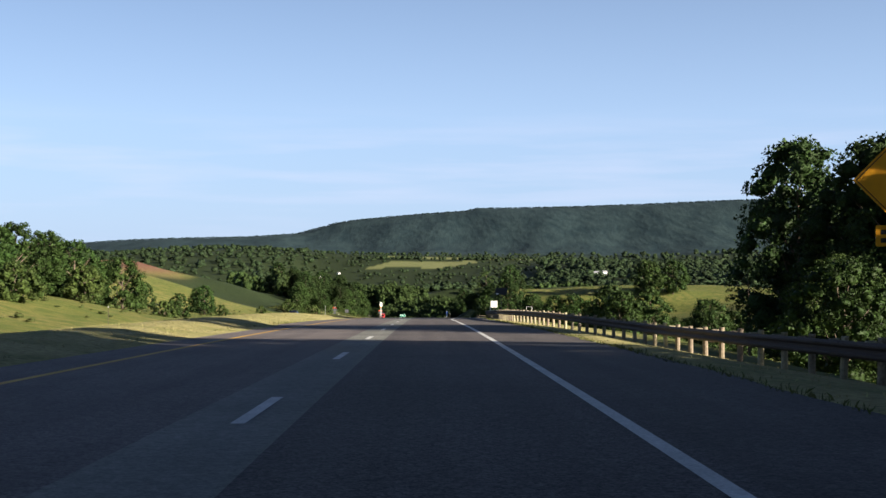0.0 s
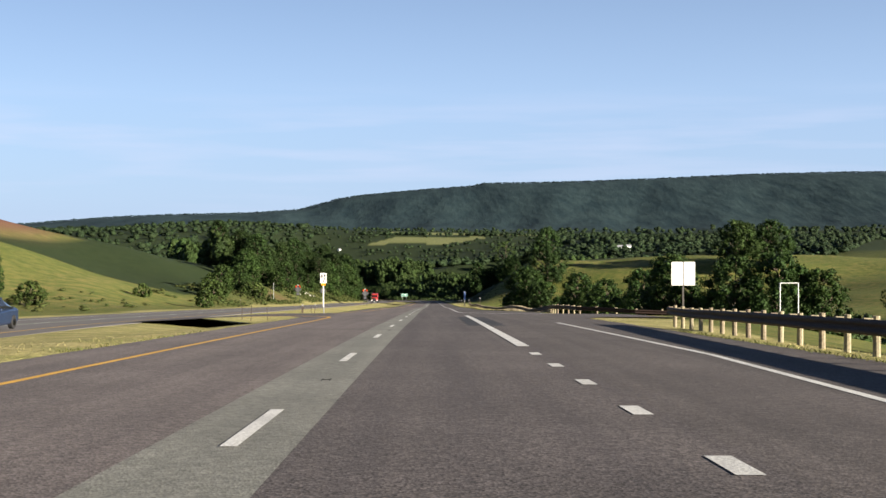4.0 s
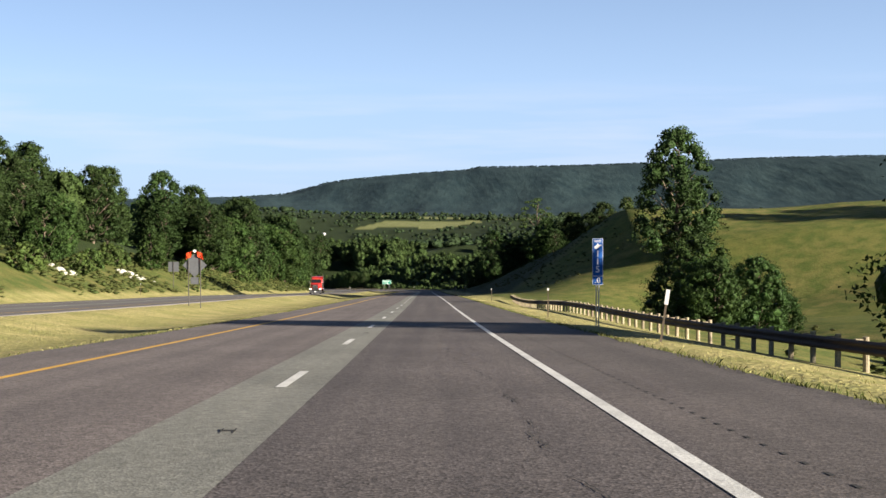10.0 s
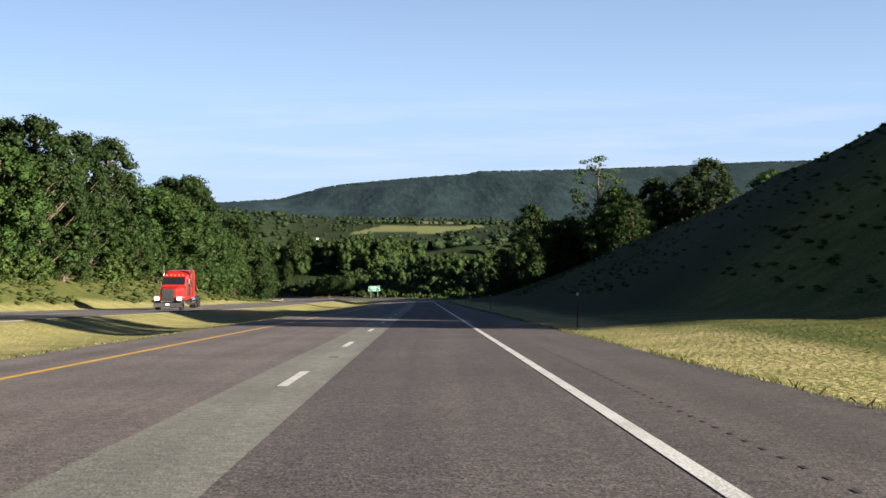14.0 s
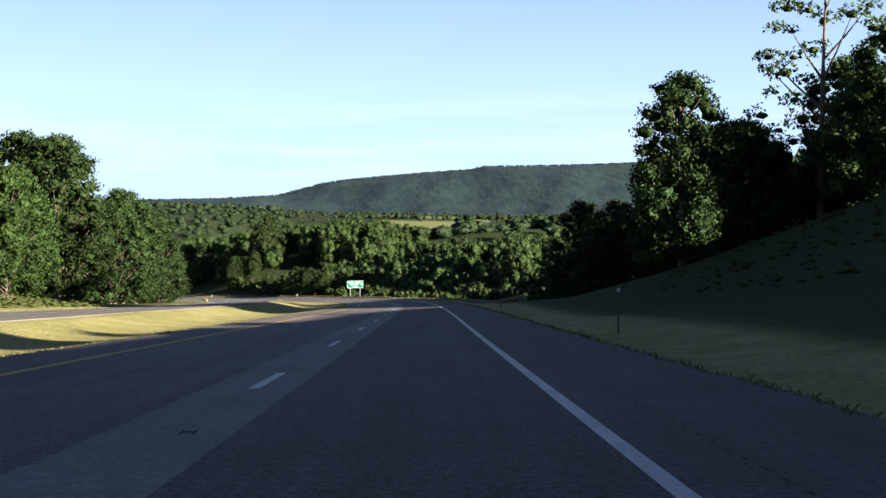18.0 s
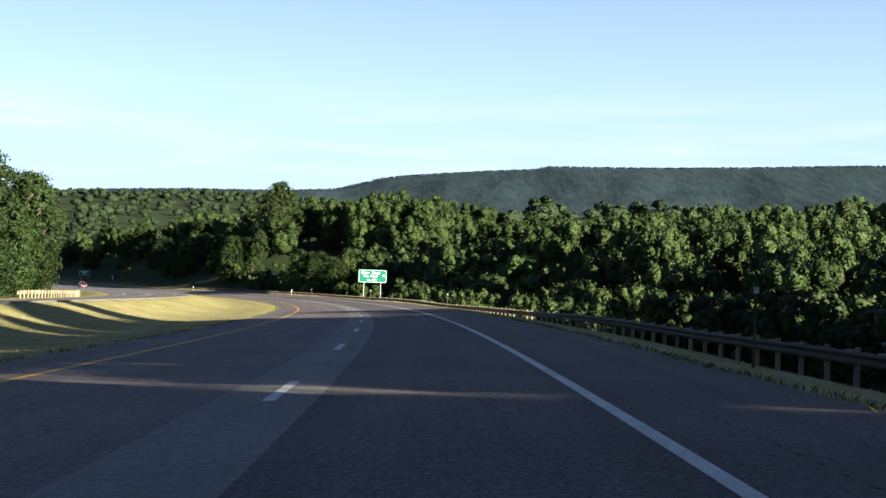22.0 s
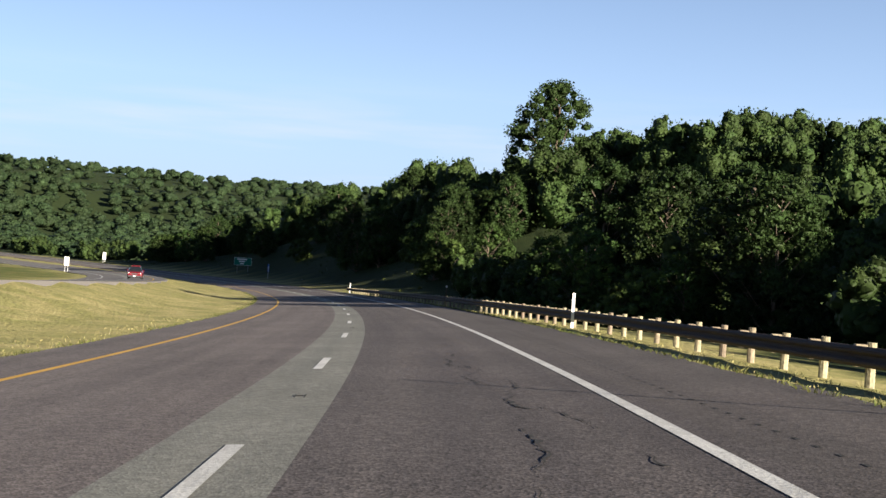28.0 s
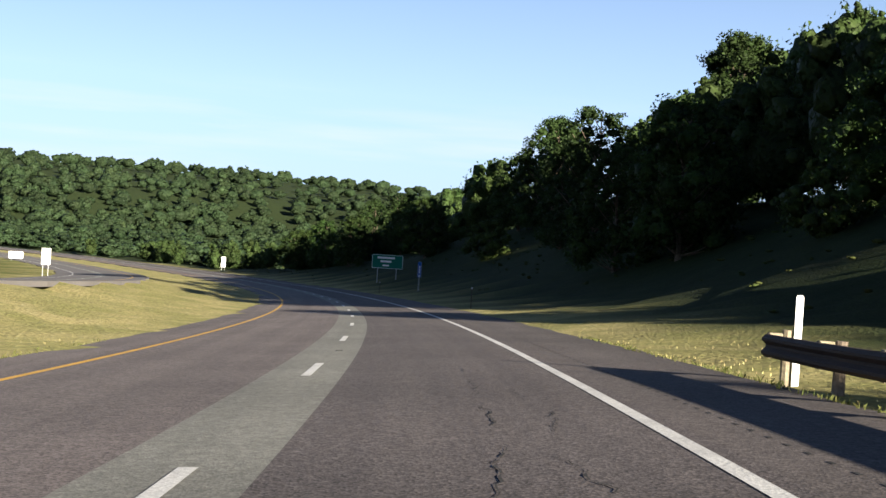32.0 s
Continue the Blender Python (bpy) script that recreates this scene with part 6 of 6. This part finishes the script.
# count, s, s, u, u, smallest and largest crown
STANDS = [(60, 792, 985, 17, 25, 3, 4.5), (95, 780, 965, 22, 34, 5, 7), (120, 780, 988, 33, 50, 7.5, 10), (90, 790, 865, 46, 110, 9.5, 12.5), (90, 790, 1010, 110, 200, 14, 17), (40, 1046, 1090, 44, 95, 8, 10), (30, 1028, 1062, 13.5, 20, 3, 4.4), (40, 1024, 1043, 20, 34, 8, 10.5), (22, 1045, 1066, 20, 30, 4, 6), (60, 1050, 1093, 33, 62, 4.5, 6.2), (34, 1026, 1052, 30, 45, 8, 10), (40, 1300, 1400, 36, 90, 9, 13),
          (30, 1385, 1560, 18, 50, 7, 10), (36, 640, 745, 78, 112, 5, 7), (60, 520, 748, -90, -56, 8, 10.5), (60, 436, 745, -56, -40, 7, 9.5),
          (14, 735, 766, 36, 60, 10, 12), (20, 1056, 1072, 24, 36, 3.5, 5), (24, 1074, 1116, 22, 36, 2, 3.5), (14, 998, 1020, 26, 42, 9, 11), (12, 1004, 1024, 18, 30, 5, 7), (24, 728, 764, 50, 85, 15, 18), (14, 1150, 1185, 28, 44, 11, 13), (64, 270, 400, 24, 64, 3.5, 6), (24, 968, 1000, 38, 60, 10, 12.5), (36, 930, 972, 34, 60, 9, 12)]
# tall woods: crowns higher than wide
TALL_STANDS = [(110, 862, 965, 52, 110, 11.5, 15), (40, 964, 1004, 60, 110, 13, 15.5), (32, 1002, 1045, 64, 108, 12.5, 15), (32, 1094, 1128, 58, 105, 12, 15), (95, 1112, 1300, 40, 90, 12, 15)]
xs, ys, sz = [], [], []
for n, s0, s1, u0, u1, lo, hi in TALL_STANDS:
    x, y = xy_at(rng.uniform(s0, s1, n), rng.uniform(u0, u1, n))
    xs.append(x), ys.append(y), sz.append(rng.uniform(lo, hi, n))
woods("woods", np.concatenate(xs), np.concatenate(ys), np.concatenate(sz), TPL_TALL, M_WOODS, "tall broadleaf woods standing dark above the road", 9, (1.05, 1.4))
xs, ys, sz = [], [], []
for n, s0, s1, u0, u1, lo, hi in STANDS:
    x, y = xy_at(rng.uniform(s0, s1, n), rng.uniform(u0, u1, n))
    xs.append(x), ys.append(y), sz.append(rng.uniform(lo, hi, n))
xs, ys, sz = np.concatenate(xs), np.concatenate(ys), np.concatenate(sz)
k = clear_of_road(xs, ys)
s_, u_ = su_of(xs, ys)
edge = k & (u_ > -52) & (u_ < 40)
k = k & ~edge
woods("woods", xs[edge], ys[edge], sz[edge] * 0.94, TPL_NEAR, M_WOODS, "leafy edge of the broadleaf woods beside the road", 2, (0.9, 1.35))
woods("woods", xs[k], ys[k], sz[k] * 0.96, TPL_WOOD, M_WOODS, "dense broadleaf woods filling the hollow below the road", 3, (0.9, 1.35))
n = 10500
az = np.radians(rng.uniform(-54, 21, n))
rr = np.where(rng.random(n) < 0.62, np.sqrt(rng.uniform(470 ** 2, 1750 ** 2, n)), rng.uniform(1700, 3300, n))
xs, ys = rr * np.sin(az), 300 + rr * np.cos(az)
m = 3000
az2, rr2 = np.radians(rng.uniform(-54, -14, m)), np.sqrt(rng.uniform(800 ** 2, 1600 ** 2, m))
xs, ys = np.concatenate([xs, rr2 * np.sin(az2)]), np.concatenate([ys, 300 + rr2 * np.cos(az2)])
az, rr = np.concatenate([az, az2]), np.concatenate([rr, rr2])
s_, u_ = su_of(xs, ys)
deg = np.degrees(az)
open_field = far_fields(deg, rr, 90.0) + np.exp(-(((deg - 11) / 2.8) ** 2 + ((rr - 1500) / 55) ** 2) ** 3)
near_farm = np.min([np.hypot(xs - f[0], ys - f[1] + 15) for f in FARMS], 0) < 38
k = ~near_farm & ((u_ > np.where(s_ > 1390, 45, 140)) | (u_ < -50)) & (open_field < 0.2) & ~((s_ < 700) & (abs(u_) < 230))
# hedgerows between the far hay fields
ha, hr = [], []
for a0, a1, r0, r1, c in ((-4.6, 2.5, 2685, 2715, 60), (-2.6, -1.4, 2720, 2730, 40), (0.5, 4.4, 2700, 2720, 50), (-3.4, -3.2, 2690, 2800, 14), (2.0, 2.2, 2900, 3000, 16)):
    f = rng.random(c)
    ha.append(a0 + (a1 - a0) * f + rng.normal(0, 0.06, c)), hr.append(r0 + (r1 - r0) * f + rng.normal(0, 6, c))
ha, hr = np.radians(np.concatenate(ha)), np.concatenate(hr)
xs, ys = np.concatenate([xs[k], hr * np.sin(ha)]), np.concatenate([ys[k], 300 + hr * np.cos(ha)])
rr = np.hypot(xs, ys - 300)
sz = rng.uniform(7, 14, len(xs)) * (1 + 0.55 * smooth((rr - 1300) / 900) * np.where(np.abs(np.degrees(np.arctan2(xs, ys - 300)) + 1) < 6, 0.1, 1.0))
close = np.hypot(xs + 190, ys - 1240) < 560
sz = np.where(close, sz * 1.6, sz * 1.15)
TPL_HILL = [far_template(60 + i, 80, 0.12, 9, 0.94) for i in range(8)]
cx, cy, cs = xs[close], ys[close], sz[close]
cx, cy, cs = np.concatenate([cx, cx[::2] + rng.normal(0, 7, len(cx[::2]))]), np.concatenate([cy, cy[::2] + rng.normal(0, 7, len(cx[::2]))]), np.concatenate([cs * 0.94, cs[::2] * 0.7])
woods("woods", cx, cy, cs, TPL_HILL, M_FAR, "broadleaf forest on the hillside past the junction", 7, (0.36, 0.62))
woods("woods", xs[~close], ys[~close], sz[~close], TPL_MID, M_FAR, "broadleaf forest covering the valley sides", 4, (0.6, 0.9))
n = 3200
deg = rng.uniform(-34, 28, n)
rr, az = rim_dist(deg) + rng.normal(-8, 12, n), np.radians(deg)
xs, ys = rr * np.sin(az), 300 + rr * np.cos(az)
woods("woods", xs, ys, rng.uniform(9, 17, n), TPL_FAR, M_HAZY_RIDGE, "trees along the crest of the mountain ridge", 6, (0.25, 0.45))

# ---- rough growth on the cut slopes ----
TPL_WEED = [far_template(80 + i, 26, 0.34, 1, 0.85) for i in range(5)]
xs, ys, sz = [], [], []
for n, s0, s1, u0, u1, lo, hi in ((3000, 505, 735, 17, 46, 0.3, 0.95), (900, 1060, 1400, 13, 34, 0.35, 1.1), (5200, 330, 745, -44, -29.6, 0.5, 1.7), (700, 20, 300, -75, -33, 0.6, 2.0), (300, 240, 480, 14, 40, 0.5, 1.4)):
    s, u = rng.uniform(s0, s1, n), rng.uniform(u0, u1, n)
    keep = np.sin(s * 0.21 + u * 0.4) + np.sin(s * 0.083 - u * 0.19) + rng.normal(0, 0.6, n) > -0.4
    keep &= ((s - 409) / 14) ** 2 + ((u + 34) / 3) ** 2 > 1
    x, y = xy_at(s[keep], u[keep])
    xs.append(x), ys.append(y), sz.append(rng.uniform(lo, hi, len(x)))
xs, ys, sz = np.concatenate(xs), np.concatenate(ys), np.concatenate(sz)
weeds = woods("weeds", xs, ys, sz, TPL_WEED, M_ROUGH, "clumps of rough weeds and low brambles on the cut slopes", 8, (0.22, 0.48))
tagged(weeds, category="weeds")


# ---- pale rock showing on the far bank ----
def outcrop(seed, s0, u0, n, spread_s, label):
    rng = np.random.default_rng(seed)
    x0, y0, z0 = gz1(s0, u0)
    root = thing("rock_outcrop", label, "rock", "", pose(x0, y0, z0))
    for i in range(n):
        ds, du = rng.normal(0, spread_s), rng.normal(0, 1.1)
        x, y, z = gz1(s0 + ds, u0 + du)
        bm = bmesh.new()
        bmesh.ops.create_icosphere(bm, subdivisions=2, radius=1.0)
        k = rng.uniform(0.25, 0.6)
        for v in bm.verts:
            v.co = Vector([c * k * (0.75 + 0.45 * rng.random()) for c in v.co])
            v.co.z *= 0.6
            v.co += Vector((x - x0, y - y0, z - z0 + 0.05))
        part("stone", bm, M_ROCK, root)


M_ROCK = material("pale_weathered_rock", (0.42, 0.41, 0.36), 0.9, var=0.25, scale=0.6, fine=8, bump=0.8, color2=(0.30, 0.30, 0.25))
outcrop(1, 487, -34.6, 16, 2.4, "pale weathered rock breaking through the weeds on the bank")
outcrop(2, 462, -34.0, 7, 1.6, "few pale stones showing in the weed-grown bank")

# ================= grass along the pavement edges =================
def tufts(name, s, u, height, mat, label, seed, lean=0.5):
    """Blades of grass, a narrow bent leaf each, rooted on the ground."""
    rng = np.random.default_rng(seed)
    n = len(s)
    x, y = xy_at(s, u)
    z = ground_z(x, y, s, u)
    a = rng.uniform(0, 6.283, n)
    h = height * rng.uniform(0.45, 1.25, n)
    w = rng.uniform(0.006, 0.014, n)
    dx, dy = np.cos(a), np.sin(a)
    lx, ly = rng.normal(0, lean, n) * h, rng.normal(0, lean, n) * h
    p0 = np.stack([x - dx * w, y - dy * w, z - 0.02], 1)
    p1 = np.stack([x + dx * w, y + dy * w, z - 0.02], 1)
    p2 = np.stack([x + lx * 0.4 + dx * w * 0.7, y + ly * 0.4 + dy * w * 0.7, z + h * 0.6], 1)
    p3 = np.stack([x + lx, y + ly, z + h], 1)
    return tagged(new(name, mesh_np(name, np.stack([p0, p1, p2, p3], 1).reshape(-1, 3), np.arange(4 * n).reshape(n, 4), (mat,))), label, "grass", kind="stuff")


M_BLADE = material("dry_grass_blades", (0.36, 0.315, 0.14), 0.8, var=0.25, scale=3, fine=2, bump=0, color2=(0.30, 0.275, 0.11), per="island", translucent=0.3)
M_WEED = material("green_verge_weeds", (0.11, 0.115, 0.03), 0.8, var=0.25, scale=2, fine=2, bump=0, color2=(0.07, 0.085, 0.02), per="island", translucent=0.3)
rng = np.random.default_rng(77)
n = 26000
s = rng.uniform(-5, 1110, n)
s = np.where((s > 176) & (s < 240), s + 70, s)
clump = np.sin(s * 0.9) + np.sin(s * 0.37 + 2) + np.sin(s * 2.3)
keep = clump > -0.6
sl = s[keep]
tufts("verge_grass", sl, LEFT_EDGE - np.abs(rng.normal(0, 0.2, len(sl))) + 0.1, 0.07, M_WEED, "ragged green weeds along the median edge of the asphalt", 1)
s = rng.uniform(-5, 1110, n)
s = np.where((s > 176) & (s < 240), s + 70, s)
tufts("verge_grass", s, right_edge(s) + np.abs(rng.normal(0, 0.13, n)) - 0.1 + 0.05 * np.sin(s * 1.9) + 0.05 * np.sin(s * 0.7), 0.085, M_WEED, "ragged green weeds along the shoulder edge", 2)
n = 42000
s = rng.uniform(-5, 1110, n)
s = np.where((s > 176) & (s < 240), s + 70, s)
half = rng.random(n) < 0.5
u = np.where(half, LEFT_EDGE - rng.gamma(1.5, 1.5, n), right_edge(s) + rng.gamma(1.5, 1.0, n))
u = np.where(u < opp_center(s) + 6.2, LEFT_EDGE - 1.5, u)
tufts("verge_grass", s, u, 0.035, M_BLADE, "short dry mown grass blades", 3)
